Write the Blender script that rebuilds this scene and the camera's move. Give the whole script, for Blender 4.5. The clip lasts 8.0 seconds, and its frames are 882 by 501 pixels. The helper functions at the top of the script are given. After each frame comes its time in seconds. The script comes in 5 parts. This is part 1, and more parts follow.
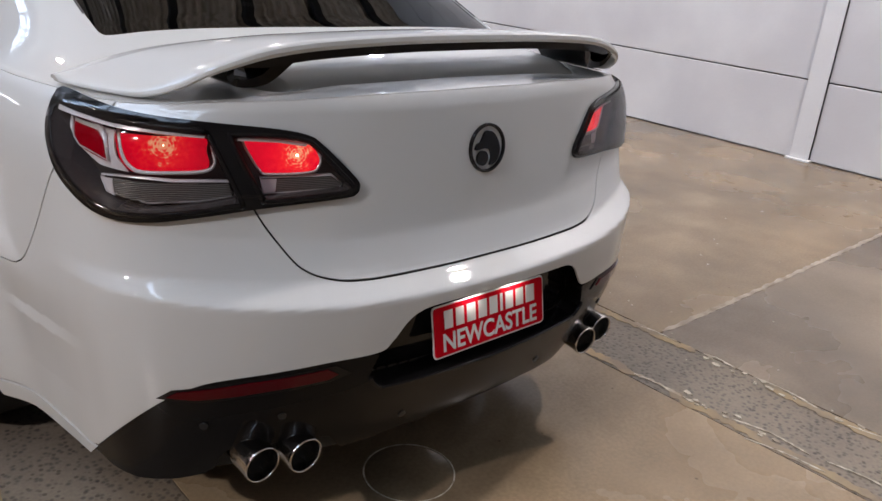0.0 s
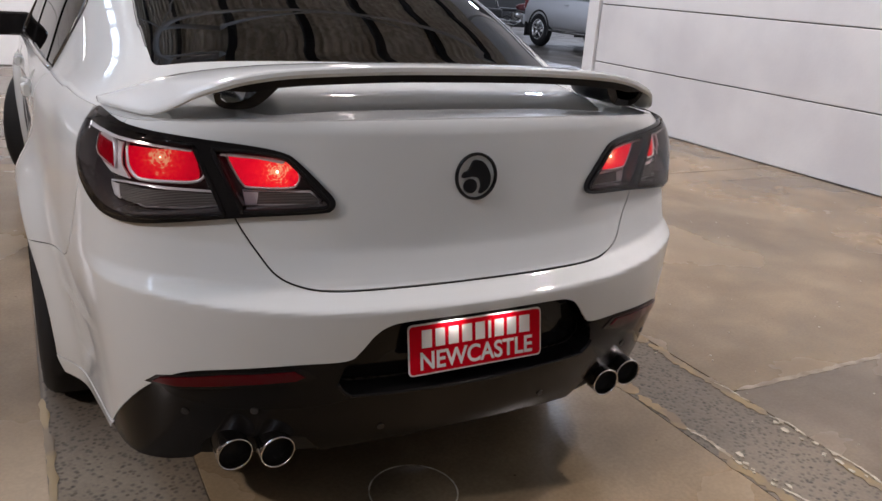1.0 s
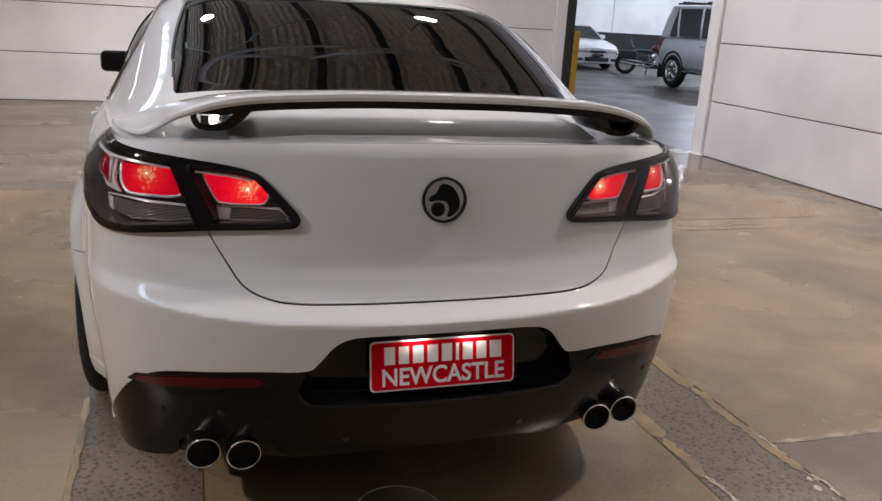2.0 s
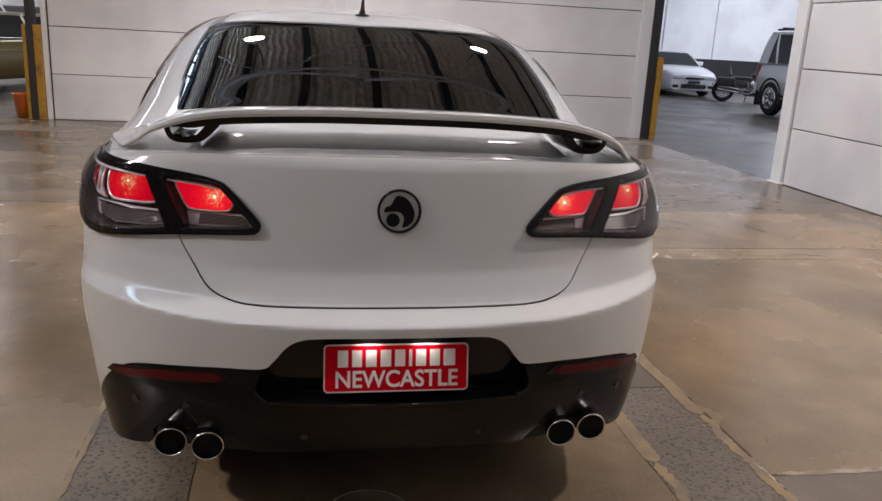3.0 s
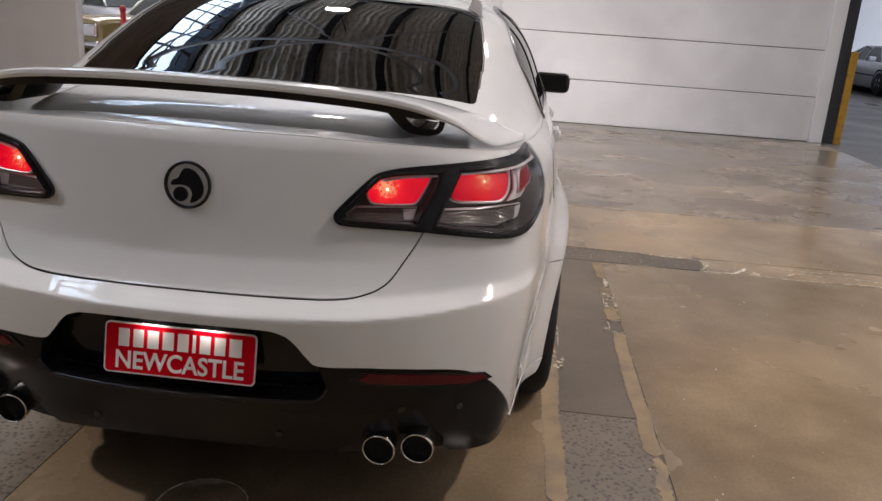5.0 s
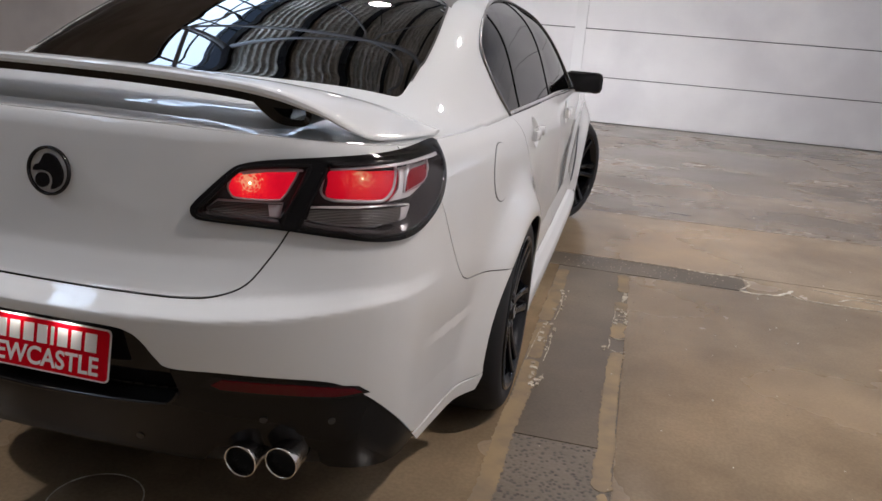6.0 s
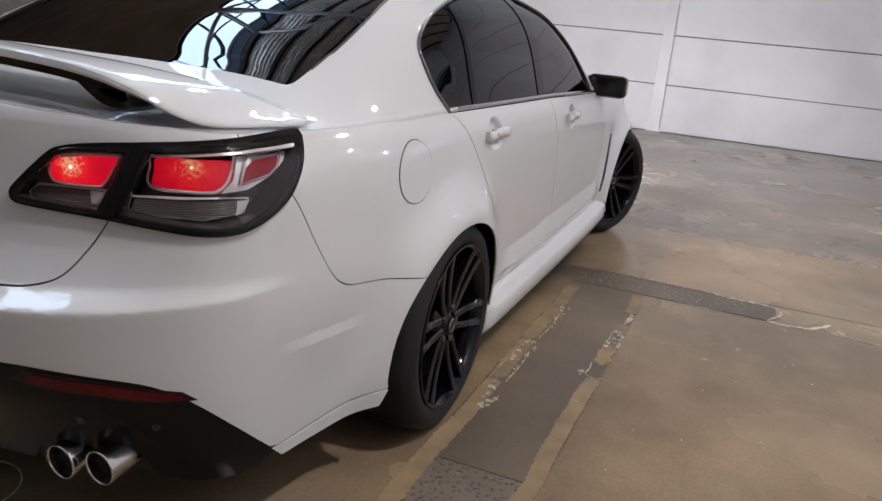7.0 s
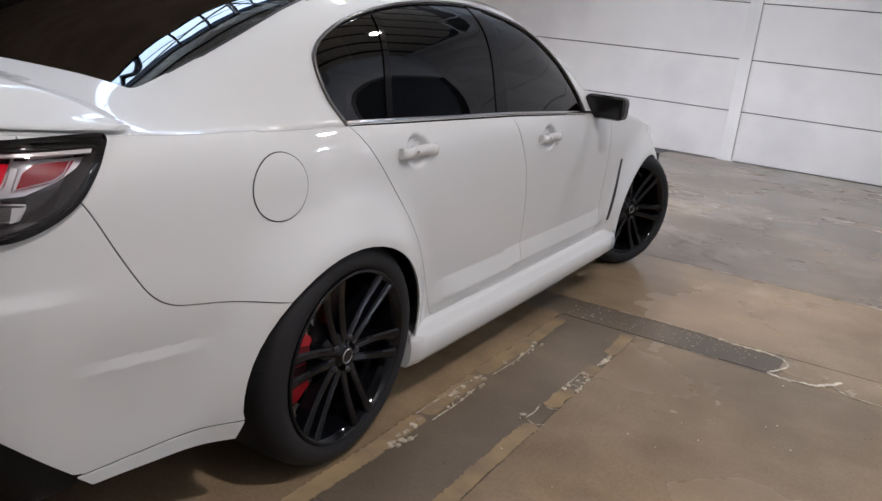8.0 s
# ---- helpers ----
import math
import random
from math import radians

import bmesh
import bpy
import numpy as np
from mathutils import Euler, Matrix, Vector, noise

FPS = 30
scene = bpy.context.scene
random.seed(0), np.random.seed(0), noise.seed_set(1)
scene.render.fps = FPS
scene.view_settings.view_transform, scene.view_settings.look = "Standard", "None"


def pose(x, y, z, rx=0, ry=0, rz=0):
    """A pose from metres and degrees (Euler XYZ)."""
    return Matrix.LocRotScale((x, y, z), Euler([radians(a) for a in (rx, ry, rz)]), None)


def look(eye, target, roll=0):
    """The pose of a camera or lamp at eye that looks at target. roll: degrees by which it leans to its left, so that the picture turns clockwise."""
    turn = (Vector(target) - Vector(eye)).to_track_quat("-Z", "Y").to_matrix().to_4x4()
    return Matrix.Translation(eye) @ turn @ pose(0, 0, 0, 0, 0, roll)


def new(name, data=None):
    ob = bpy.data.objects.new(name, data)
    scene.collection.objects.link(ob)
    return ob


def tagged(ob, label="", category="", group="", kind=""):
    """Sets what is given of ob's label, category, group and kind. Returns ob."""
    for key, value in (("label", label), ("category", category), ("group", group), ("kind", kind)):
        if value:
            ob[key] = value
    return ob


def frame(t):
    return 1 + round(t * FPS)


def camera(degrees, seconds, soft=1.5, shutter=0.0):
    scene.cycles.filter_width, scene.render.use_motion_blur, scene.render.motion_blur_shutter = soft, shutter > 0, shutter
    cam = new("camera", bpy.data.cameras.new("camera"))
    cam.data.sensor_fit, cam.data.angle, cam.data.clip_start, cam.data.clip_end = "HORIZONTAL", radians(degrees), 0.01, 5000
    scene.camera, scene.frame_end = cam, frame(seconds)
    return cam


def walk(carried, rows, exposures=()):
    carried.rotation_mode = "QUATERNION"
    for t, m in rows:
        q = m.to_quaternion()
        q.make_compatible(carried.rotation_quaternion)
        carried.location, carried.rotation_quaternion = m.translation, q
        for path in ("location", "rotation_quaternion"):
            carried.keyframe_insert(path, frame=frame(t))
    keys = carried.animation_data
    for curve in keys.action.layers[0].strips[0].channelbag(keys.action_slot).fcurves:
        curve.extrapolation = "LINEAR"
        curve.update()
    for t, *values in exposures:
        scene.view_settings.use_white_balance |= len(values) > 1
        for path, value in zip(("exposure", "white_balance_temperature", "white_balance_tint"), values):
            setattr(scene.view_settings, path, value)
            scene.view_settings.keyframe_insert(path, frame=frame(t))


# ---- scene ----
cam = camera(58.5, 8.0)
PATH = [
    (0, (-1.264, -1.138, 1.371), (0.018, 0.216, 0.647), 5.0),
    (0.5, (-1.092, -1.288, 1.375), (0.002, 0.238, 0.688), 4.5),
    (1, (-0.932, -1.471, 1.377), (-0.018, 0.187, 0.73), 4.2),
    (1.5, (-0.746, -1.568, 1.374), (0.0, 0.184, 0.764), 3.8),
    (3, (-0.251, -1.844, 1.376), (0.107, 0.053, 0.855), 3.1),
    (3.5, (-0.037, -1.833, 1.385), (0.212, 0.08, 0.859), 3.2),
    (4, (0.234, -1.869, 1.385), (0.35, 0.054, 0.846), 3.4),
    (4.5, (0.494, -1.779, 1.359), (0.482, 0.142, 0.805), 3.8),
    (4.7, (0.586, -1.72, 1.37), (0.52, 0.198, 0.807), 4.0),
    (5.8, (1.16, -1.467, 1.343), (0.774, 0.408, 0.761), 4.0),
    (6, (1.254, -1.395, 1.359), (0.82, 0.468, 0.774), 4.4),
    (6.5, (1.518, -1.228, 1.352), (0.935, 0.593, 0.764), 4.5),
    (7, (1.754, -1.037, 1.343), (1.052, 0.742, 0.755), 5.2),
    (7.5, (1.961, -0.791, 1.351), (1.143, 0.941, 0.777), 5.9),
    (8, (2.209, -0.577, 1.355), (1.273, 1.099, 0.793), 6.1),
]
walk(cam, [(t, look(eye, target, roll)) for t, eye, target, roll in PATH], ((0, .20, 6550, 11), (1.5, .17, 6900, 13), (3, .10, 7000, 13), (4.5, .14, 7000, 13), (6, .09, 6600, 11), (8, -.08, 6400, 10)))


# ---- world and light ----
world = bpy.data.worlds.new("world")
scene.world = world
world.use_nodes = True
wn = world.node_tree
sky = wn.nodes.new("ShaderNodeTexSky")
sky.sky_type, sky.sun_disc, sky.sun_elevation, sky.sun_rotation = "NISHITA", False, radians(48), radians(250)
wn.links.new(sky.outputs[0], wn.nodes["Background"].inputs[0])
wn.nodes["Background"].inputs[1].default_value = 0.12


def lamp(name, place, aim, size, power, colour=(1, 1, 1)):
    data = bpy.data.lights.new(name, "AREA")
    data.shape, data.size, data.size_y, data.energy, data.color = "ELLIPSE" if size[0] == size[1] else "RECTANGLE", size[0], size[1], power, colour
    ob = new(name, data)
    ob.matrix_world = look(place, aim)
    return ob


# daylight through the roof glazing, high-bay lamps, added fill, headlamps of the sedan
lamp("roof_glazing_light", (-4.02, 5.0, 6.12), (-1.0, 5.0, 5.1), (21, 1.15), 900, (.60, .75, 1))
HIGH_BAYS = ((-1.10, 5.39, 4.95), (2.17, 5.79, 4.95), (3.9, .2, 5.65), (-6.3, -.7, 4.75))
for (hx, hy, hz), watts in zip(HIGH_BAYS, (105, 85, 205, 320)):
    lamp("high_bay_light", (hx, hy, hz), (hx, hy, 0), (.32, .32), watts, (1, .92, .91))
# fill without fixtures, added to brighten the side hall and its vehicles
for hx, hy, watts in ((8.5, 10.8, 300), (13, 9, 420), (19, 9, 560), (16, 21, 680), (19, 16.5, 560)):
    lamp("side_hall_fill", (hx, hy, 6.1), (hx, hy, 0), (.4, .4), watts, (.70, .80, 1))
# unseen fill panel behind the sedan, added to brighten lid and bumper
lamp("rear_fill_light", (1.0, -6.2, 5.6), (1.0, -5.0, 0), (9, 4.5), 26, (1, .94, .90))
# broad unseen fill added over the back hall
lamp("back_hall_fill", (-7, 16, 6.2), (-7, 16, 0), (8, 9), 3000, (.88, .90, 1))
for hx in (-.64, .64):
    data = bpy.data.lights.new("headlamp_light", "SPOT")
    data.energy, data.spot_size, data.spot_blend, data.shadow_soft_size, data.color = 230, radians(70), .7, .03, (.93, .94, 1)
    ob = new("headlamp_light", data)
    ob.matrix_world = look((hx, 5.02, .600), (hx * 1.2, 9.9, .45))

for px_ in (-.07, .07):
    lamp("plate_light", (px_, .004, .632), (px_, .018, .55), (.036, .012), .055, (1, .93, .86))


# ---- materials ----
def material(name, colour=(.5, .5, .5), rough=.5, metal=0.0, coat=0.0, spec=.5):
    m = bpy.data.materials.new(name)
    m.use_nodes = True
    p = m.node_tree.nodes["Principled BSDF"]
    p.inputs["Base Color"].default_value = (*colour, 1)
    p.inputs["Roughness"].default_value = rough
    p.inputs["Metallic"].default_value = metal
    p.inputs["Coat Weight"].default_value = coat
    p.inputs["Coat Roughness"].default_value = .03
    p.inputs["Specular IOR Level"].default_value = spec
    return m


def node(m, kind, **values):
    n = m.node_tree.nodes.new(kind)
    for key, value in values.items():
        n.inputs[key].default_value = value
    return n


def wire(m, a, b):
    m.node_tree.links.new(a, b)


def principled(m):
    return m.node_tree.nodes["Principled BSDF"]


def mottled(m, dark, light, scale, detail=6, low=.35, high=.65, coords="Object"):
    """Base colour that wanders between two colours at the given scale; returns the noise."""
    tc = node(m, "ShaderNodeTexCoord")
    nz = node(m, "ShaderNodeTexNoise", Scale=scale, Detail=detail)
    ramp = node(m, "ShaderNodeValToRGB")
    ramp.color_ramp.interpolation = "EASE"
    ramp.color_ramp.elements[0].position, ramp.color_ramp.elements[1].position = low, high
    ramp.color_ramp.elements[0].color, ramp.color_ramp.elements[1].color = (*dark, 1), (*light, 1)
    wire(m, tc.outputs[coords], nz.inputs["Vector"])
    wire(m, nz.outputs[0], ramp.inputs[0])
    wire(m, ramp.outputs[0], principled(m).inputs["Base Color"])
    return tc, nz, ramp


def bumped(m, source, strength, distance):
    b = node(m, "ShaderNodeBump", Strength=strength, Distance=distance)
    wire(m, source, b.inputs["Height"])
    wire(m, b.outputs[0], principled(m).inputs["Normal"])
    return b


PAINT = material("white_paint", (.625, .640, .630), .55, 0, 1.0, .25)
VALANCE = material("valance_black", (.0075, .007, .007), .13, 0, 0, .16)
PIANO = material("gloss_black", (.009, .0085, .009), .06, 0, 0, .28)
SATIN = material("satin_black", (.014, .014, .015), .45)
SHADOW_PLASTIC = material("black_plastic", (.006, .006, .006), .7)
RUBBER = material("tyre_rubber", (.016, .016, .017), .68, 0, 0, .25)
RIM = material("black_alloy", (.003, .0034, .0048), .07, 0, 0, .30)
CHROME = material("chrome", (.75, .75, .76), .12, 1.0)
STEEL = material("polished_steel", (.42, .41, .40), .22, 1.0)
SMOKE = material("smoked_lamp", (.055, .050, .050), .10, .1, .35)
CLEAR_LENS = material("clear_lamp_lens", (.06, .06, .06), .14, .3, .3)
_w = CLEAR_LENS.node_tree.nodes.new("ShaderNodeTexWave")
_t = CLEAR_LENS.node_tree.nodes.new("ShaderNodeTexCoord")
_b = CLEAR_LENS.node_tree.nodes.new("ShaderNodeBump")
_r = CLEAR_LENS.node_tree.nodes.new("ShaderNodeValToRGB")
_w.bands_direction, _w.inputs["Scale"].default_value, _w.inputs["Distortion"].default_value = "Z", 90.0, .2
_b.inputs["Strength"].default_value, _b.inputs["Distance"].default_value = .6, .004
_r.color_ramp.elements[0].color, _r.color_ramp.elements[1].color = (.06, .057, .052, 1), (.30, .29, .27, 1)
for _from, _to in ((_t.outputs["Object"], _w.inputs["Vector"]), (_w.outputs["Fac"], _b.inputs["Height"]), (_w.outputs["Fac"], _r.inputs[0]), (_r.outputs[0], CLEAR_LENS.node_tree.nodes["Principled BSDF"].inputs["Base Color"]),
                   (_b.outputs[0], CLEAR_LENS.node_tree.nodes["Principled BSDF"].inputs["Normal"])):
    CLEAR_LENS.node_tree.links.new(_from, _to)
DULL_RED = material("red_reflector", (.07, .001, .004), .12, 0, .1, .25)
CALIPER = material("red_caliper", (.36, .009, .014), .35)


def lit_red(name, strength, bulb=None, deep=(.20, .0, .006), reach=.075):
    """Red lens over a ribbed reflector: dim at its ends, ringed and orange round its bulb."""
    m = material(name, (.10, .0, .002), .08, 0, .25, .3)
    p = principled(m)

    def math_node(kind, a, b):
        n = node(m, "ShaderNodeMath")
        n.operation = kind
        for socket, value in zip(n.inputs, (a, b)):
            if isinstance(value, (int, float)):
                socket.default_value = value
            else:
                wire(m, value, socket)
        return n.outputs[0]

    tc = node(m, "ShaderNodeTexCoord")
    vo = node(m, "ShaderNodeTexVoronoi", Scale=150.0)
    nz = node(m, "ShaderNodeTexNoise", Scale=30.0, Detail=3.0)
    for n in (vo, nz):
        wire(m, tc.outputs["Object"], n.inputs["Vector"])
    total = math_node("ADD", math_node("MULTIPLY", vo.outputs["Distance"], .34), math_node("MULTIPLY", nz.outputs[0], .42))
    if bulb:
        side = node(m, "ShaderNodeVectorMath")
        side.operation = "ABSOLUTE"
        wire(m, tc.outputs["Object"], side.inputs[0])
        d = node(m, "ShaderNodeVectorMath")
        d.operation = "DISTANCE"
        d.inputs[1].default_value = bulb
        wire(m, side.outputs[0], d.inputs[0])
        far = d.outputs["Value"]
        fall = node(m, "ShaderNodeMapRange")
        fall.inputs["From Min"].default_value, fall.inputs["From Max"].default_value = .003, reach
        fall.inputs["To Min"].default_value, fall.inputs["To Max"].default_value = .62, .0
        wire(m, far, fall.inputs["Value"])
        rings = math_node("MULTIPLY", math_node("SINE", math_node("MULTIPLY", far, 1150.0), 0), math_node("MULTIPLY", fall.outputs[0], .08))
        total = math_node("ADD", total, math_node("ADD", fall.outputs[0], rings))
    ramp = node(m, "ShaderNodeValToRGB")
    cr = ramp.color_ramp
    cr.elements[0].position, cr.elements[1].position = .12, 1.0
    cr.elements[0].color, cr.elements[1].color = (*deep, 1), (1.0, .40, .22, 1)
    for pos, colour in ((.36, (.66, .002, .020)), (.62, (.86, .004, .024)), (.84, (1.0, .028, .030))):
        cr.elements.new(pos).color = (*colour, 1)
    wire(m, total, ramp.inputs[0])
    wire(m, ramp.outputs[0], p.inputs["Emission Color"])
    p.inputs["Emission Strength"].default_value = strength
    return m


BRIGHT = material("bright_lamp_trim", (.74, .73, .74), .20, .25, .5)
THIN = material("grey_lens_rim", (.72, .71, .72), .22, .20, .5)
BULB = material("glowing_bulb", (1, .4, .3), .4)
principled(BULB).inputs["Emission Color"].default_value = (1, .45, .30, 1)
principled(BULB).inputs["Emission Strength"].default_value = 5


def glass(name, tint, index=1.5):
    m = bpy.data.materials.new(name)
    m.use_nodes = True
    t = m.node_tree
    t.nodes.remove(t.nodes["Principled BSDF"])
    clear, gloss, mix, fr = (t.nodes.new(k) for k in ("ShaderNodeBsdfTransparent", "ShaderNodeBsdfGlossy", "ShaderNodeMixShader", "ShaderNodeFresnel"))
    clear.inputs[0].default_value = (*tint, 1)
    gloss.inputs["Roughness"].default_value = .01
    fr.inputs[0].default_value = index
    t.links.new(fr.outputs[0], mix.inputs[0])
    t.links.new(clear.outputs[0], mix.inputs[1])
    t.links.new(gloss.outputs[0], mix.inputs[2])
    t.links.new(mix.outputs[0], t.nodes["Material Output"].inputs[0])
    return m


TINT = glass("tinted_glass", (.022, .023, .025), 1.85)
PANE = glass("clear_pane", (.8, .84, .85))
COVER = glass("clear_lamp_cover", (.96, .95, .95))



def painted_wall(name, low, high):
    """Old wall paint over concrete: faint clouds, scuffs and a fine trowelled relief."""
    m = material(name, high, .5)
    tc, nz, ramp = mottled(m, low, high, .9, 8, .30, .62)
    fine = node(m, "ShaderNodeTexNoise", Scale=38.0, Detail=4.0)
    mid = node(m, "ShaderNodeTexNoise", Scale=5.0, Detail=5.0)
    add = node(m, "ShaderNodeMath")
    add.operation = "ADD"
    for n in (fine, mid):
        wire(m, tc.outputs["Object"], n.inputs["Vector"])
        wire(m, n.outputs[0], add.inputs[0 if n is fine else 1])
    bumped(m, add.outputs[0], .35, .004)
    return m


WALL = painted_wall("white_wall_paint", (.62, .61, .62), (.74, .735, .735))
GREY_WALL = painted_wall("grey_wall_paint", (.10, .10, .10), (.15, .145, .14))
COLUMN = painted_wall("white_steel_paint", (.68, .68, .68), (.76, .76, .76))
DARK_STEEL = material("dark_steel", (.03, .03, .033), .5)
YELLOW = material("yellow_guard", (.50, .27, .03), .5)
mottled(YELLOW, (.22, .12, .025), (.42, .225, .025), 9, 6, .3, .5)
BACK = material("dark_backing", (.05, .05, .05), .9)


def concrete(name, dark, light, rough, pebbles=False, streak=(1, 1, 1)):
    """Worn, half-polished concrete with clouds, drips, wheel grime and optional bared stones."""
    m = material(name, light, rough, spec=.38)
    p = principled(m)
    tc, nz, ramp = mottled(m, dark, light, 1.3, 9, .24, .76)
    blot = node(m, "ShaderNodeTexNoise", Scale=.55, Detail=3.0)
    stain = node(m, "ShaderNodeTexNoise", Scale=3.0, Detail=8.0, Roughness=.58, Distortion=.3)
    damp = node(m, "ShaderNodeTexNoise", Scale=.9, Detail=5.0, Roughness=.52)
    stretch = node(m, "ShaderNodeMapping", Scale=streak)
    wire(m, tc.outputs["Object"], stretch.inputs["Vector"])
    fine = node(m, "ShaderNodeTexNoise", Scale=80.0, Detail=6.0)
    spots = node(m, "ShaderNodeTexVoronoi", Scale=7.0)
    info = node(m, "ShaderNodeObjectInfo")
    for n in (blot, fine, spots, stain, damp):
        wire(m, stretch.outputs[0] if n is damp else tc.outputs["Object"], n.inputs["Vector"])

    def layer(low, high, source, pos0, pos1, mode="MULTIPLY", factor=1.0):
        r = node(m, "ShaderNodeValToRGB")
        r.color_ramp.interpolation = "EASE"
        r.color_ramp.elements[0].position, r.color_ramp.elements[1].position = pos0, pos1
        r.color_ramp.elements[0].color, r.color_ramp.elements[1].color = (*low, 1), (*high, 1)
        mx = m.node_tree.nodes.new("ShaderNodeMix")
        mx.data_type, mx.blend_type = "RGBA", mode
        mx.inputs[0].default_value = factor
        wire(m, source, r.inputs[0])
        wire(m, p.inputs["Base Color"].links[0].from_socket, mx.inputs[6])
        wire(m, r.outputs[0], mx.inputs[7])
        wire(m, mx.outputs[2], p.inputs["Base Color"])

    layer((.80, .81, .83), (1.05, 1.01, .96), blot.outputs[0], .30, .70)
    layer((.80, .795, .79), (1.09, 1.08, 1.06), stain.outputs[0], .22, .78)
    layer((.64, .63, .62), (1.08, 1.07, 1.06), damp.outputs[0], .16, .76)
    layer((.92, .92, .92), (1.07, 1.07, 1.07), fine.outputs[0], .30, .70)
    layer((.45, .42, .40), (1, 1, 1), spots.outputs["Distance"], .015, .05)
    layer((.88, .88, .88), (1.06, 1.06, 1.06), info.outputs["Random"], 0, 1)
    height = fine.outputs[0]
    if pebbles:
        vo = node(m, "ShaderNodeTexVoronoi", Scale=52.0)
        vo2 = node(m, "ShaderNodeTexVoronoi", Scale=38.0)
        for n in (vo, vo2):
            wire(m, tc.outputs["Object"], n.inputs["Vector"])
        layer((.48, .46, .45), (1, 1, 1), vo2.outputs["Distance"], .14, .30)
        layer((.55, .55, .58), (1.15, 1.12, 1.1), vo.outputs["Distance"], .1, .5)
        height = vo.outputs["Distance"]
    gloss = node(m, "ShaderNodeMapRange")
    gloss.inputs["From Min"].default_value, gloss.inputs["From Max"].default_value = .20, .80
    gloss.interpolation_type = "SMOOTHSTEP"
    gloss.inputs["To Min"].default_value, gloss.inputs["To Max"].default_value = rough - .09, rough + .15
    wire(m, damp.outputs[0], gloss.inputs["Value"])
    wire(m, gloss.outputs[0], p.inputs["Roughness"])
    bumped(m, height, .5 if pebbles else .005, .002)
    return m


FLOOR = concrete("worn_brown_concrete", (.256, .192, .122), (.384, .296, .193), .21)
PALE_FLOOR = concrete("worn_grey_concrete", (.160, .131, .099), (.285, .236, .182), .22, streak=(.7, 1.1, 1))
AGGREGATE = concrete("bared_aggregate", (.155, .136, .112), (.240, .212, .172), .42, True)
PATCH = concrete("dark_floor_patch", (.128, .105, .078), (.212, .174, .130), .34)
OLD_YELLOW = material("worn_yellow_line", (.3, .2, .07), .5)
_, n_, _ = mottled(OLD_YELLOW, (.200, .150, .094), (.315, .225, .118), 6, 9, .34, .66)
bumped(OLD_YELLOW, n_.outputs[0], .3, .002)
WORN_LINE = material("nearly_bare_line", (.26, .2, .12), .45)
mottled(WORN_LINE, (.20, .152, .10), (.31, .225, .115), 7, 9, .40, .62)
FILLER = material("pale_joint_filler", (.3, .25, .19), .5)
mottled(FILLER, (.20, .16, .115), (.38, .32, .25), 11, 8, .38, .62)
CHIPPED = material("chipped_white_filler", (.5, .46, .38), .6)
_, n_, _ = mottled(CHIPPED, (.32, .27, .20), (.60, .55, .45), 30, 6)
bumped(CHIPPED, n_.outputs[0], .4, .003)
SLOPE = material("pale_roof_lining", (.60, .55, .52), .6)
mottled(SLOPE, (.52, .47, .44), (.66, .61, .58), 1.5, 6)
FOIL = material("foil_batts", (.70, .68, .65), .34, 1.0)
_, n_, _ = mottled(FOIL, (.66, .60, .51), (.95, .88, .77), 3, 6)
n_.inputs["Scale"].default_value, n_.inputs["Detail"].default_value = 13, 9
bumped(FOIL, n_.outputs[0], .9, .05)
STEELWORK = material("grey_steelwork", (.62, .62, .63), .5)
HALL_FLOOR = concrete("grey_hall_concrete", (.070, .064, .058), (.150, .136, .122), .34)
GREY_TRIM = material("dark_window_trim", (.16, .155, .15), .25, .8)
DITCH = material("grey_roof_moulding", (.075, .07, .066), .5)


# ---- builders ----
def thing(name, label, category, place=(0, 0, 0), group="", kind=""):
    ob = new(name)
    ob.location = place
    ob.empty_display_size = .1
    return tagged(ob, label, category, group, kind)


def part(name, bm, mat, parent, label="", place=None):
    """Links a bmesh as one mesh object under a thing or a part."""
    me = bpy.data.meshes.new(name)
    bm.to_mesh(me)
    bm.free()
    me.materials.append(mat)
    ob = new(name, me)
    ob.parent = parent
    if place:
        ob.location = place
    if label:
        ob["label"] = label
    return ob


def box(bm, lo, hi, bevel=0.0):
    """Adds a box between two corners."""
    r = bmesh.ops.create_cube(bm, size=1)
    for v in r["verts"]:
        v.co = Vector([lo[i] + (v.co[i] + .5) * (hi[i] - lo[i]) for i in range(3)])
    if bevel:
        edges = list({e for v in r["verts"] for e in v.link_edges})
        bmesh.ops.bevel(bm, geom=edges, offset=bevel, segments=2, affect="EDGES", profile=.5)
    return bm


def box_bm(lo, hi, bevel=0.0):
    return box(bmesh.new(), lo, hi, bevel)


def tube(bm, pts, r, sides=8, caps=True):
    """Adds a round bar along points; r is one radius or one for each point."""
    pts = [Vector(p) for p in pts]
    rs = r if isinstance(r, (list, tuple)) else [r] * len(pts)
    rings = []
    ref = Vector((0, 0, 1))
    for i, p in enumerate(pts):
        d = (pts[min(i + 1, len(pts) - 1)] - pts[max(i - 1, 0)]).normalized()
        a = d.cross(ref if abs(d.dot(ref)) < .95 else Vector((1, 0, 0))).normalized()
        b = d.cross(a)
        rings.append([bm.verts.new(p + (a * math.cos(k * math.tau / sides) + b * math.sin(k * math.tau / sides)) * rs[i]) for k in range(sides)])
    for q, w in zip(rings, rings[1:]):
        for k in range(sides):
            f = bm.faces.new((q[k], q[(k + 1) % sides], w[(k + 1) % sides], w[k]))
            f.smooth = True
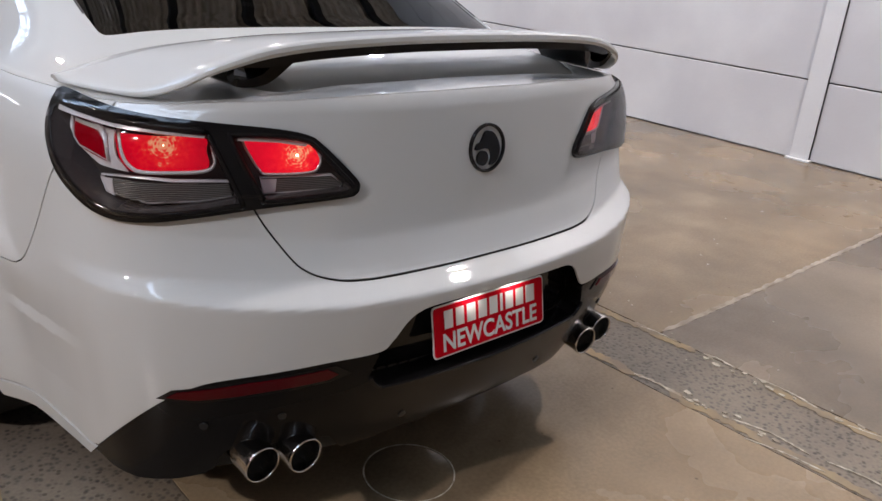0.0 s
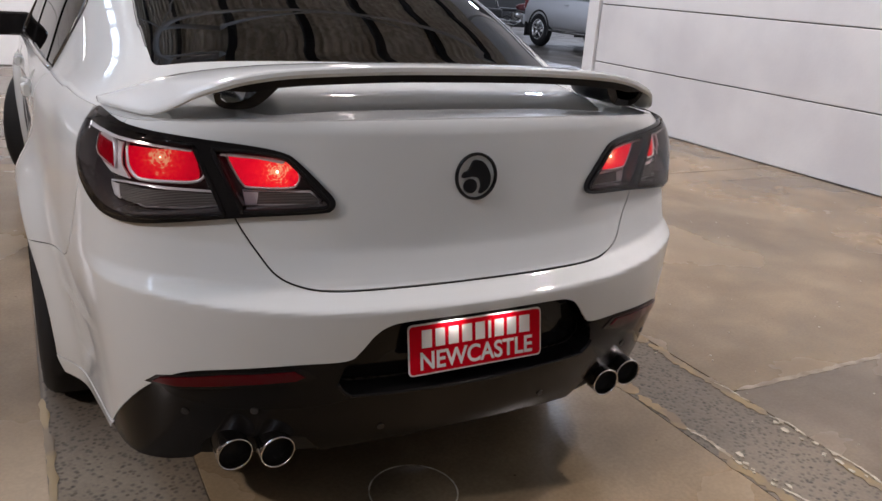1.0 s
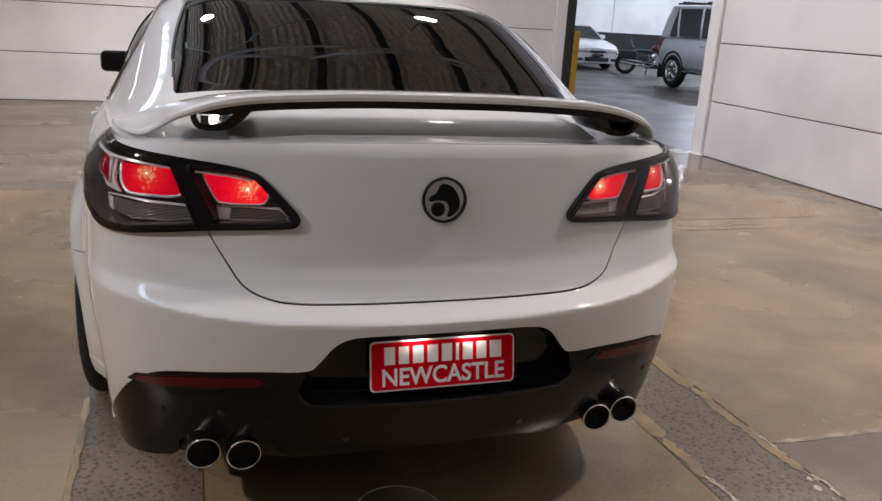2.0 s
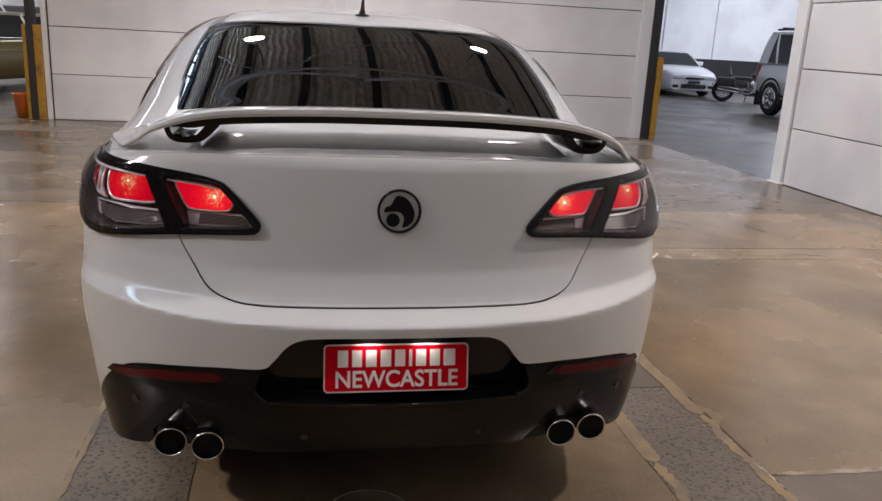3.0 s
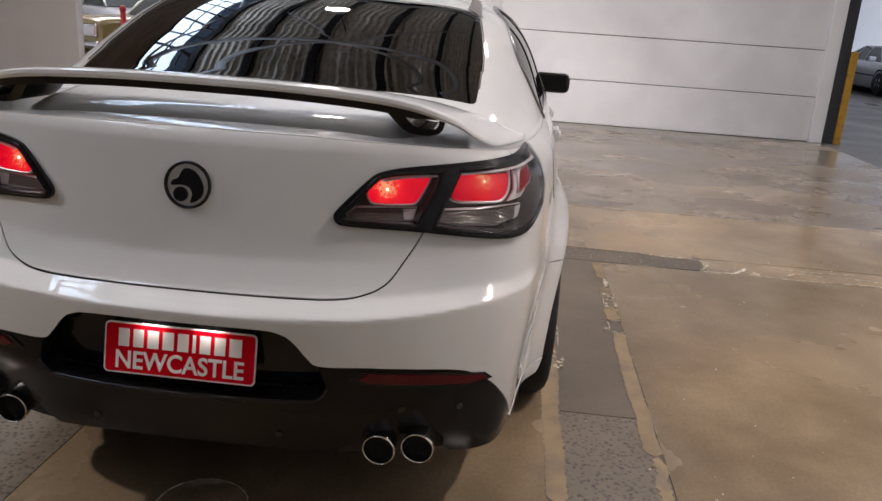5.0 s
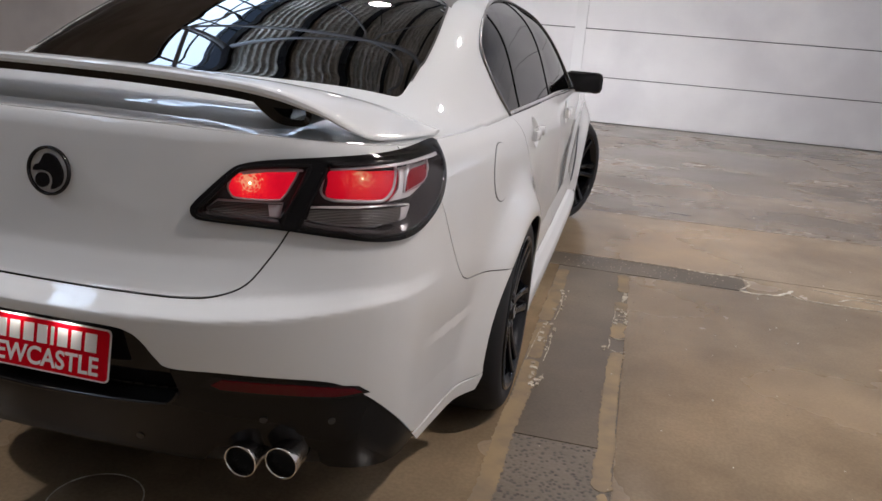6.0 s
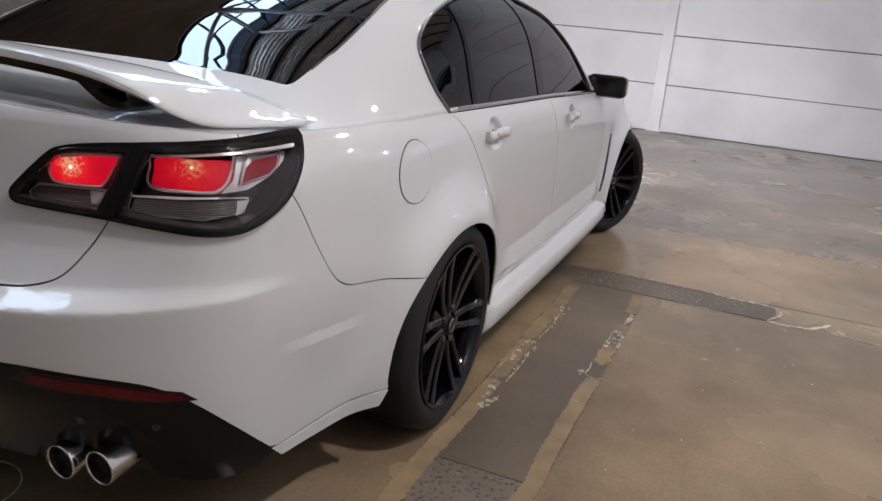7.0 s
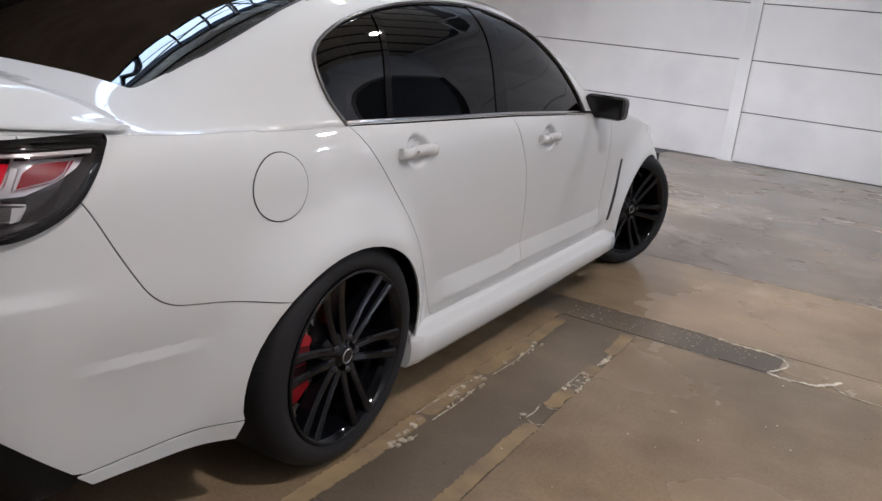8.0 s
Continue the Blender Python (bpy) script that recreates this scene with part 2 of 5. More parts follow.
    if caps:
        bm.faces.new(rings[0][::-1])
        bm.faces.new(rings[-1])
    return bm


def lathe(bm, profile, sides=48, axis="x", turn=None):
    """Adds a surface of revolution; the profile is (along, radius)."""
    m = turn or Matrix()
    rings = []
    for a, r in profile:
        ring = []
        for k in range(sides):
            c, s = math.cos(k * math.tau / sides) * r, math.sin(k * math.tau / sides) * r
            co = Vector((a, c, s)) if axis == "x" else Vector((c, a, s)) if axis == "y" else Vector((c, s, a))
            ring.append(bm.verts.new(m @ co))
        rings.append(ring)
    for q, w in zip(rings, rings[1:]):
        for k in range(sides):
            f = bm.faces.new((q[k], q[(k + 1) % sides], w[(k + 1) % sides], w[k]))
            f.smooth = True
    return rings


def prism(bm, poly, lo, hi, axis="y"):
    """Adds a flat polygon pushed out between lo and hi along an axis."""
    def co(a, b, c):
        return {"y": (a, c, b), "x": (c, a, b), "z": (a, b, c)}[axis]
    low = [bm.verts.new(co(a, b, lo)) for a, b in poly]
    top = [bm.verts.new(co(a, b, hi)) for a, b in poly]
    n = len(poly)
    faces = [bm.faces.new(low), bm.faces.new(top[::-1])]
    for i in range(n):
        faces.append(bm.faces.new((low[i], top[i], top[(i + 1) % n], low[(i + 1) % n])))
    bmesh.ops.recalc_face_normals(bm, faces=faces)
    return bm


def rounded(w, h, r, n=5):
    """A rectangle with round corners about the origin."""
    out = []
    for cx, cy, a in ((w / 2 - r, h / 2 - r, 0), (-w / 2 + r, h / 2 - r, 90), (-w / 2 + r, -h / 2 + r, 180), (w / 2 - r, -h / 2 + r, 270)):
        for k in range(n + 1):
            t = radians(a + 90 * k / n)
            out.append((cx + r * math.cos(t), cy + r * math.sin(t)))
    return out


def inside(poly, x, y):
    """Even-odd test of many points against a polygon."""
    hit = np.zeros(x.shape, bool)
    q = np.roll(poly, -1, axis=0)
    for (ax, ay), (bx, by) in zip(poly, q):
        if ay != by:
            hit ^= ((ay > y) != (by > y)) & (x < (bx - ax) * (y - ay) / (by - ay) + ax)
    return hit


def clip(poly, u0, u1, v0, v1):
    """The part of a polygon inside a cell."""
    for axis, limit, keep in ((0, u0, 1), (0, u1, -1), (1, v0, 1), (1, v1, -1)):
        out = []
        for i, b in enumerate(poly):
            a = poly[i - 1]
            da, db = (a[axis] - limit) * keep, (b[axis] - limit) * keep
            if (da >= 0) != (db >= 0):
                t = da / (da - db)
                out.append((a[0] + (b[0] - a[0]) * t, a[1] + (b[1] - a[1]) * t))
            if db >= 0:
                out.append(b)
        poly = out
        if not poly:
            break
    return poly


def inset(poly, d):
    """The polygon drawn in by d."""
    p = np.array(poly, float)
    x, y = p.T
    area = np.sum(x * np.roll(y, -1) - np.roll(x, -1) * y)
    a, b = p - np.roll(p, 1, 0), np.roll(p, -1, 0) - p
    a, b = a / (np.linalg.norm(a, axis=1)[:, None] + 1e-12), b / (np.linalg.norm(b, axis=1)[:, None] + 1e-12)
    t = a + b
    t = t / (np.linalg.norm(t, axis=1)[:, None] + 1e-12)
    n = np.stack([-t[:, 1], t[:, 0]], 1) * math.copysign(1, area)
    return p + n * d


def sheet(name, surface, poly, mat, parent, out=0.0, thick=.006, step=(.03, .03), gap=0.0, label="", hub=(0, 2.4, .7), holes=()):
    """A panel that follows a surface inside a polygon of its two coordinates, with turned-in edges."""
    poly = np.array(poly, float)
    if gap:
        poly = inset(poly, gap)
    lo, hi = poly.min(0), poly.max(0)
    nu, nv = (max(1, int(math.ceil((hi[i] - lo[i]) / step[i]))) for i in (0, 1))
    us, vs = np.linspace(lo[0], hi[0], nu + 1), np.linspace(lo[1], hi[1], nv + 1)
    du, dv = us[1] - us[0], vs[1] - vs[0]
    gu, gv = np.meshgrid(us, vs, indexing="ij")
    corner = inside(poly, gu + 1e-7, gv + 1e-7)
    touched = np.zeros((nu, nv), bool)
    for a, b in zip(poly, np.roll(poly, -1, 0)):
        n = int(max(abs(b - a) / (du, dv))) * 4 + 2
        for t in np.linspace(0, 1, n):
            q = a + (b - a) * t
            i, j = (q - lo) / (du, dv)
            for ii in {int(i - 1e-6), int(i + 1e-6)}:
                for jj in {int(j - 1e-6), int(j + 1e-6)}:
                    touched[min(max(ii, 0), nu - 1), min(max(jj, 0), nv - 1)] = True
    index, uv, faces = {}, [], []

    def vert(q):
        key = (round(q[0], 5), round(q[1], 5))
        if key not in index:
            index[key] = len(uv)
            uv.append(q)
        return index[key]

    ring = [tuple(q) for q in poly]

    def cut(u0, u1, v0, v1, depth):
        ids = []
        for q in clip(ring, u0, u1, v0, v1):
            k = vert(q)
            if not ids or ids[-1] != k:
                ids.append(k)
        if len(ids) > 1 and ids[0] == ids[-1]:
            ids.pop()
        if len(ids) < 3:
            return
        if len(set(ids)) == len(ids):
            faces.append(ids)
        elif depth:
            um, vm = (u0 + u1) / 2, (v0 + v1) / 2
            for a, b in ((u0, um), (um, u1)):
                for c, d in ((v0, vm), (vm, v1)):
                    cut(a, b, c, d, depth - 1)

    for i in range(nu):
        for j in range(nv):
            if touched[i, j]:
                cut(us[i], us[i + 1], vs[j], vs[j + 1], 3)
            elif corner[i:i + 2, j:j + 2].any() and not corner[i:i + 2, j:j + 2].all():
                cut(us[i], us[i + 1], vs[j], vs[j + 1], 3)
            elif corner[i, j]:
                faces.append([vert((us[a], vs[b])) for a, b in ((i, j), (i + 1, j), (i + 1, j + 1), (i, j + 1))])
    q = np.array(uv)
    if len(holes):
        mid = np.array([q[f].mean(0) for f in faces])
        open_ = np.zeros(len(mid), bool)
        for h in holes:
            open_ |= inside(np.array(h, float), mid[:, 0], mid[:, 1])
        faces = [f for f, gone in zip(faces, open_) if not gone]
    e = 2e-4
    at = surface(q[:, 0], q[:, 1])
    nor = np.cross(surface(q[:, 0] + e, q[:, 1]) - surface(q[:, 0] - e, q[:, 1]), surface(q[:, 0], q[:, 1] + e) - surface(q[:, 0], q[:, 1] - e))
    nor /= np.linalg.norm(nor, axis=1)[:, None] + 1e-12
    away = at - np.array(hub)
    away[:, 1] = np.where(np.abs(at[:, 1] - hub[1]) < 1.7, 0, away[:, 1])
    nor *= np.sign(np.sum(nor * away, 1))[:, None]
    top = at + nor * out
    low = at + nor * (out - thick)
    n = len(top)
    good, count = [], {}
    for f in faces:
        p = top[f]
        fn = np.cross(p[1] - p[0], p[2] - p[0])
        for k in range(3, len(f)):
            fn = fn + np.cross(p[k - 1] - p[0], p[k] - p[0])
        if fn @ nor[f[0]] < 0:
            f = f[::-1]
        good.append(f)
        for a, b in zip(f, f[1:] + f[:1]):
            count[(a, b)] = count.get((a, b), 0) + 1
    rim = [(a, b) for (a, b) in count if (b, a) not in count]
    skirt = [[b, a, a + n, b + n] for a, b in rim]
    me = bpy.data.meshes.new(name)
    me.from_pydata([tuple(c) for c in np.concatenate([top, low])], [], good + skirt)
    loops = []
    for f in good:
        loops += [tuple(nor[k]) for k in f]
    for f in skirt:
        a, b, c = (Vector(np.concatenate([top, low])[k]) for k in f[:3])
        fn = (b - a).cross(c - b)
        fn = fn.normalized() if fn.length > 0 else Vector((0, 0, 1))
        loops += [tuple(fn)] * 4
    me.polygons.foreach_set("use_smooth", [True] * len(me.polygons))
    me.normals_split_custom_set(loops)
    me.materials.append(mat)
    ob = new(name, me)
    ob.parent = parent
    if label:
        ob["label"] = label
    return ob


def mirrored(poly):
    return [(-a, b) for a, b in poly][::-1]


# ---- the sedan's skin: plan outline and profiles ----
def catmull(pts, n=12, closed=False):
    """A smooth curve through 2D or 3D points."""
    p = [np.array(a, float) for a in pts]
    m = len(p)
    out = []
    for i in range(m if closed else m - 1):
        if closed:
            a, b, c, d = p[i - 1], p[i], p[(i + 1) % m], p[(i + 2) % m]
        else:
            b, c = p[i], p[i + 1]
            a = p[i - 1] if i > 0 else 2 * b - c
            d = p[i + 2] if i + 2 < m else 2 * c - b
        for k in range(n):
            t = k / n
            out.append(0.5 * (2 * b + (c - a) * t + (2 * a - 5 * b + 4 * c - d) * t * t + (3 * b - a - 3 * c + d) * t ** 3))
    if not closed:
        out.append(p[-1])
    return np.array(out)


PLAN = catmull([(-.18, .007), (0, 0), (.18, .007), (.34, .026), (.46, .055), (.56, .090), (.655, .140), (.733, .203), (.782, .280), (.803, .370),
                (.819, .50), (.839, .66), (.860, .88), (.875, 1.2), (.885, 1.7), (.89, 2.3), (.89, 2.9), (.885, 3.5), (.87, 4.1),
                (.835, 4.5), (.74, 4.76), (.5, 4.90), (.2, 4.95), (0, 4.955)], 16)[16:]
ARC = np.concatenate([[0], np.cumsum(np.linalg.norm(np.diff(PLAN, axis=0), axis=1))])
SMAX = ARC[-1]
TAN = np.gradient(PLAN, ARC, axis=0)
TAN /= np.linalg.norm(TAN, axis=1)[:, None]
HALF = int(np.argmax(PLAN[:, 1] > 4.3))


def sx(x):
    """Where along the outline the tail reaches x."""
    k = int(np.argmax(PLAN[:, 1] > .9))
    return math.copysign(float(np.interp(abs(x), PLAN[:k, 0], ARC[:k])), x)


def sy(y):
    """Where along the outline the flank reaches y."""
    return float(np.interp(y, PLAN[:, 1], ARC))


TAIL_Z, TAIL_OFF = catmull([(.20, -.115), (.26, -.070), (.32, -.036), (.40, -.006), (.47, .016), (.54, .026), (.61, .0315), (.655, .0335), (.672, .0335), (.680, .029), (.694, .003),
                            (.708, -.022), (.725, -.033), (.745, -.042), (.765, -.050), (.785, -.0575), (.80, -.061), (.83, -.065), (.88, -.070), (.96, -.078), (1.03, -.085), (1.06, -.090), (1.085, -.105), (1.12, -.15)], 8).T
SIDE_Z, SIDE_OFF = catmull([(.16, -.03), (.24, -.012), (.34, .0), (.46, .008), (.60, .015), (.74, .021), (.86, .022), (.94, .015), (.985, .002), (1.02, -.022), (1.05, -.06), (1.12, -.16)], 8).T


def smooth(a, b, x):
    t = np.clip((x - a) / (b - a), 0, 1)
    return t * t * (3 - 2 * t)


def skin(s, z, out=0.0):
    """Points of the car's lower skin at arc s from the middle of the tail and height z (arrays), pushed outwards by out."""
    s, z = np.asarray(s, float), np.asarray(z, float)
    a = np.abs(s)
    px, py = np.interp(a, ARC, PLAN[:, 0]), np.interp(a, ARC, PLAN[:, 1])
    tx, ty = np.interp(a, ARC, TAN[:, 0]), np.interp(a, ARC, TAN[:, 1])
    n = np.sqrt(tx * tx + ty * ty)
    nx, ny = ty / n, -tx / n
    w = smooth(.50, 1.05, a)
    zt = z - np.interp(a, [0, .3, .457, .6, .75, .9], [0, .003, .008, .020, .036, .044]) * (1 - smooth(.80, .95, z)) * smooth(.54, .66, z)
    off = np.interp(zt, TAIL_Z, TAIL_OFF) * (1 - w) + np.interp(z, SIDE_Z, SIDE_OFF) * w
    off = off + .015 * smooth(.62, 1.15, a) * np.exp(-((z - .66) / .13) ** 2) * (1 - smooth(1.25, 1.8, py))
    for wy in (1.20, 4.115):
        r = np.hypot(py - wy, z - .35)
        off = off + w * .056 * np.exp(-((r - .365) / .10) ** 2) * (np.abs(py - wy) < .8)
    d = z - (.545 - .06 * (a - .97))
    off = off + .006 * np.clip(np.minimum(1 + d / .13, 1 - d / .028), 0, 1) * smooth(.92, 1.10, a) * (1 - smooth(1.20, 1.36, a))
    d = z - np.interp(py, [1.8, 2.6, 3.6], [.372, .386, .392])
    off = off + .021 * np.clip(np.minimum(1 + d / .055, 1 - d / .080), 0, 1) * smooth(1.70, 1.95, py) * (1 - smooth(3.4, 3.65, py))
    for ha, hz_ in ((2.145, .945), (3.19, .915)):
        r = np.hypot((a - ha - .012) / .074, (z - hz_) / .056)
        off = off - .024 * (1 - smooth(.50, 1.0, r))
    nose = smooth(3.9, 4.9, py)
    off = off - nose * .10 * smooth(.62, .9, z)
    off = off + out
    return np.stack([np.sign(s + 1e-12) * (px + nx * off), py + ny * off, z + 0 * s], -1)


def belt(a):
    """Height of the top of the lower skin along the outline."""
    y = np.interp(a, ARC, PLAN[:, 1])
    return np.interp(a, [0, .3, .6, .8, 1.0, 1.3], [1.083, 1.080, 1.068, 1.058, 1.048, 1.040]) * (y < .9) + np.interp(y, [.9, 1.3, 2.3, 3.2, 3.6, 4.2, 4.6, 4.955], [1.036, 1.033, 1.015, .985, .955, .875, .80, .72]) * (y >= .9)


ROOF_Y, ROOF_Z = catmull([(.30, 1.092), (.45, 1.098), (.58, 1.108), (.70, 1.165), (.95, 1.285), (1.20, 1.383), (1.40, 1.432), (1.70, 1.462), (2.1, 1.482), (2.5, 1.478), (2.75, 1.450),
                          (3.1, 1.320), (3.42, 1.120), (3.6, 1.050), (4.1, .975), (4.6, .87), (4.90, .76)], 8).T


def upper(y, u):
    """Points of the car's upper skin: u = 0 at the belt, 1 on the middle line; negative u is the left side."""
    y, u = np.asarray(y, float), np.asarray(u, float)
    v = np.clip(np.abs(u), 0, 1)
    a = np.interp(y, PLAN[:, 1], ARC)
    zb = belt(a)
    e = skin(a, zb)
    b, yb = e[..., 0], e[..., 1]
    h = np.interp(y, ROOF_Y, ROOF_Z) - zb
    k = np.clip(h / .42, 0, 1)
    x1, x2 = np.where(y > 4.3, b * (.7865 + .0843 * k), b - .19 + .075 * k), (.76 + .07 * k + .07 * k * (1 - smooth(1.45, 2.2, y))) * b
    z1, z2 = zb + h * .65, zb + h * (1.06 - .06 * (1 - k))
    zc = zb + h
    c0, c1, c2, c3 = (1 - v) ** 3, 3 * v * (1 - v) ** 2, 3 * v * v * (1 - v), v ** 3
    x = c0 * b + c1 * x1 + c2 * x2
    z = c0 * zb + c1 * z1 + c2 * z2 + c3 * zc
    return np.stack([np.sign(u + 1e-12) * x, y + 0 * u, z], -1)
# ---- end of the skin ----

# ---- the hall ----
def structure(name, bm, mat, label):
    ob = part(name, bm, mat, None)
    return tagged(ob, label, name.split("_")[0], kind="structure")


structure("floor", box_bm((-16, -9.8, -.10), (24, 28.2, -.004)), PATCH, "dark bed under the worn concrete floor slabs")
FRONT_Y, RIGHT_X = 9.95, 5.04
JOINTS = (0, .62, 1.255, 1.925, 2.57, 3.215, 3.86, 4.505, 5.15, 5.8)


def panel_wall(name, lo, hi, along, breaks, face, label):
    """A wall with a core and rows of proud concrete planks on its room side."""
    core = structure(name, box_bm(lo, hi), BACK, label)
    for a, b in breaks:
        for z0, z1 in zip(JOINTS, JOINTS[1:]):
            bm = bmesh.new()
            if along == "x":
                box(bm, (a + .004, face[0], z0 + .005), (b - .004, face[1], z1 - .005), .008)
            else:
                box(bm, (face[0], a + .004, z0 + .005), (face[1], b - .004, z1 - .005), .008)
            part("plank", bm, WALL, core)
    return core


panel_wall("wall_north", (-3.60, FRONT_Y + .035, 0), (5.04, FRONT_Y + .16, 5.8), "x", ((-3.58, .26), (.40, 4.88)), (FRONT_Y, FRONT_Y + .034), "white painted concrete plank wall with dark joints")
panel_wall("wall_east", (RIGHT_X + .035, -9.6, 0), (RIGHT_X + .16, 6.02, 5.8), "y", ((-9.6, -4.45), (-4.31, 1.39), (1.53, 6.0)), (RIGHT_X, RIGHT_X + .034), "white painted concrete plank wall with dark joints")


def steel_column(place, turn):
    """A white I-section column with a base plate."""
    col = thing("column", "white painted steel column against the plank wall", "column", place, "wall columns")
    col.rotation_euler[2] = turn
    bm = bmesh.new()
    box(bm, (-.075, -.030, 0), (.075, -.018, 5.8), .002)
    box(bm, (-.005, -.018, 0), (.005, .03, 5.8))
    part("flange", bm, COLUMN, col)
    part("base_plate", box_bm((-.10, -.06, 0), (.10, .0, .014), .002), COLUMN, col)
    return col


steel_column((.33, FRONT_Y, 0), 0)
steel_column((RIGHT_X, 1.46, 0), -math.pi / 2)
steel_column((RIGHT_X, -4.38, 0), -math.pi / 2)


def jamb(name, label, parts):
    t = thing(name, label, "door jamb", (0, 0, 0))
    for n, lo, hi, mat in parts:
        part(n, box_bm(lo, hi, .006), mat, t)
    return t


jamb("corner_jamb", "white steel jamb with black post and yellow guard", (("flange", (4.88, FRONT_Y - .05, 0), (5.055, FRONT_Y + .16, 5.8), COLUMN),
     ("post", (5.06, FRONT_Y - .06, 0), (5.20, FRONT_Y + .14, 5.8), DARK_STEEL), ("guard", (5.205, FRONT_Y - .07, 0), (5.30, FRONT_Y + .12, 1.26), YELLOW)))
jamb("doorway_jamb", "black post between yellow guards beside a white plank wall", (("flange", (-3.66, FRONT_Y - .03, 0), (-3.60, FRONT_Y + .16, 5.8), COLUMN),
     ("guard", (-3.76, FRONT_Y - .07, 0), (-3.665, FRONT_Y + .12, 1.26), YELLOW), ("post", (-3.85, FRONT_Y - .05, 0), (-3.765, FRONT_Y + .14, 5.8), DARK_STEEL),
     ("guard", (-3.90, FRONT_Y - .07, 0), (-3.855, FRONT_Y + .12, 1.26), YELLOW)))
jamb("end_jamb", "white steel channel closing the end of the wall", (("flange", (RIGHT_X - .03, 6.02, 0), (RIGHT_X + .18, 6.20, 5.8), COLUMN),
     ("base_plate", (RIGHT_X - .06, 6.00, 0), (RIGHT_X + .20, 6.24, .015), COLUMN)))

structure("wall_north_left", box_bm((-16, FRONT_Y, 0), (-5.86, FRONT_Y + .16, 5.8)), WALL, "cream painted wall beside the doorway")
structure("wall_lintel_left", box_bm((-5.86, FRONT_Y + .01, 3.6), (-3.94, FRONT_Y + .15, 5.8)), WALL, "white wall over the doorway")
structure("wall_lintel_right", box_bm((RIGHT_X + .01, 6.20, 4.2), (RIGHT_X + .15, FRONT_Y + .16, 5.8)), WALL, "white wall over the wide opening")
structure("wall_divider", box_bm((RIGHT_X + .02, FRONT_Y + .16, 0), (RIGHT_X + .14, 28, 5.8)), WALL, "white wall between two halls")
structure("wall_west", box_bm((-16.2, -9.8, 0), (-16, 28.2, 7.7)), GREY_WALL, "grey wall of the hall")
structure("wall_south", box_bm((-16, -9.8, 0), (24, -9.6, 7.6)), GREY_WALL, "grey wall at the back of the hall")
structure("wall_far", box_bm((-16, 26.0, 1.12), (24, 26.2, 6.6)), WALL, "white far wall above a black band")
structure("wall_far_band", box_bm((-16, 25.98, 0), (24, 26.2, 1.12)), SATIN, "black painted band along the foot of the far wall")
structure("wall_east_far", box_bm((24, -9.8, 0), (24.2, 28.2, 6.6)), WALL, "white wall of the far hall")

# floor slabs, joints left open between them
floor_ob = bpy.data.objects["floor"]
SLABS = [((-16, -9.6), (-.958, .30)), ((-16, .306), (-.958, 4.50)), ((-.57, -9.6), (.94, 3.00)), ((1.338, -9.6), (5.03, .298)), ((1.338, .304), (5.03, 2.975)),
         ((-.95, 3.268), (5.03, 4.497)), ((-16, 4.503), (5.03, 9.9)), ((5.036, -9.6), (24, 9.9)), ((-16, 9.906), (5.03, 28)), ((5.036, 9.906), (24, 28))]
for lo, hi in SLABS:
    part("slab", box_bm((*lo, -.010), (*hi, 0)), HALL_FLOOR if lo[0] > 5 or lo[1] > 9.5 else PALE_FLOOR if lo[1] > 4.4 or (lo[0] > 1 and lo[1] < 0) else FLOOR, floor_ob)
for lo, hi, mat in (((-.95, -9.6), (-.575, 3.00), AGGREGATE), ((.945, -9.6), (1.333, 1.002), AGGREGATE), ((.945, 1.008), (1.333, 2.995), PATCH),
                    ((-.95, 3.003), (1.97, 3.263), PATCH), ((1.974, 2.98), (5.03, 3.263), FLOOR)):
    part("strip_slab", box_bm((*lo, -.010), (*hi, -.001)), mat, floor_ob)
rng = random.Random(4)


def ribbon(pts, width, mat, name, jag=.3, z=.0, rise=.0016, step=.03):
    """A ragged flat band of paint or filler along a line."""
    line = catmull(pts, 8)
    length = np.concatenate([[0], np.cumsum(np.linalg.norm(np.diff(line, axis=0), axis=1))])
    n = max(3, int(length[-1] / step))
    at = np.linspace(0, length[-1], n)
    p = np.stack([np.interp(at, length, line[:, i]) for i in (0, 1)], 1)
    d = np.gradient(p, axis=0)
    d /= np.linalg.norm(d, axis=1)[:, None] + 1e-9
    nrm = np.stack([-d[:, 1], d[:, 0]], 1)
    bm = bmesh.new()
    rows = []
    for k in range(n):
        taper = min(1, k / 2 + .25, (n - 1 - k) / 2 + .25)
        a, b = (width / 2 * taper * (1 + rng.uniform(-jag, jag)) for _ in (0, 1))
        l, r = p[k] + nrm[k] * a, p[k] - nrm[k] * b
        rows.append([bm.verts.new((*l, z)), bm.verts.new((*l, z + rise)), bm.verts.new((*r, z + rise)), bm.verts.new((*r, z))])
    for a, b in zip(rows, rows[1:]):
        for k in range(3):
            bm.faces.new((a[k], a[k + 1], b[k + 1], b[k]))
    bmesh.ops.recalc_face_normals(bm, faces=bm.faces)
    return part(name, bm, mat, floor_ob)


for x, w, runs in ((.972, .064, ((.42, 1.62), (1.64, 2.06), (2.08, 2.92))), (1.308, .060, ((.75, 1.84), (2.0, 2.2), (2.36, 2.50), (2.66, 2.96)))):
    for a, b in runs:
        ribbon([(x + rng.uniform(-.006, .006), y) for y in np.linspace(a, b, 9)], w, OLD_YELLOW, "line_paint", .14, step=.010)
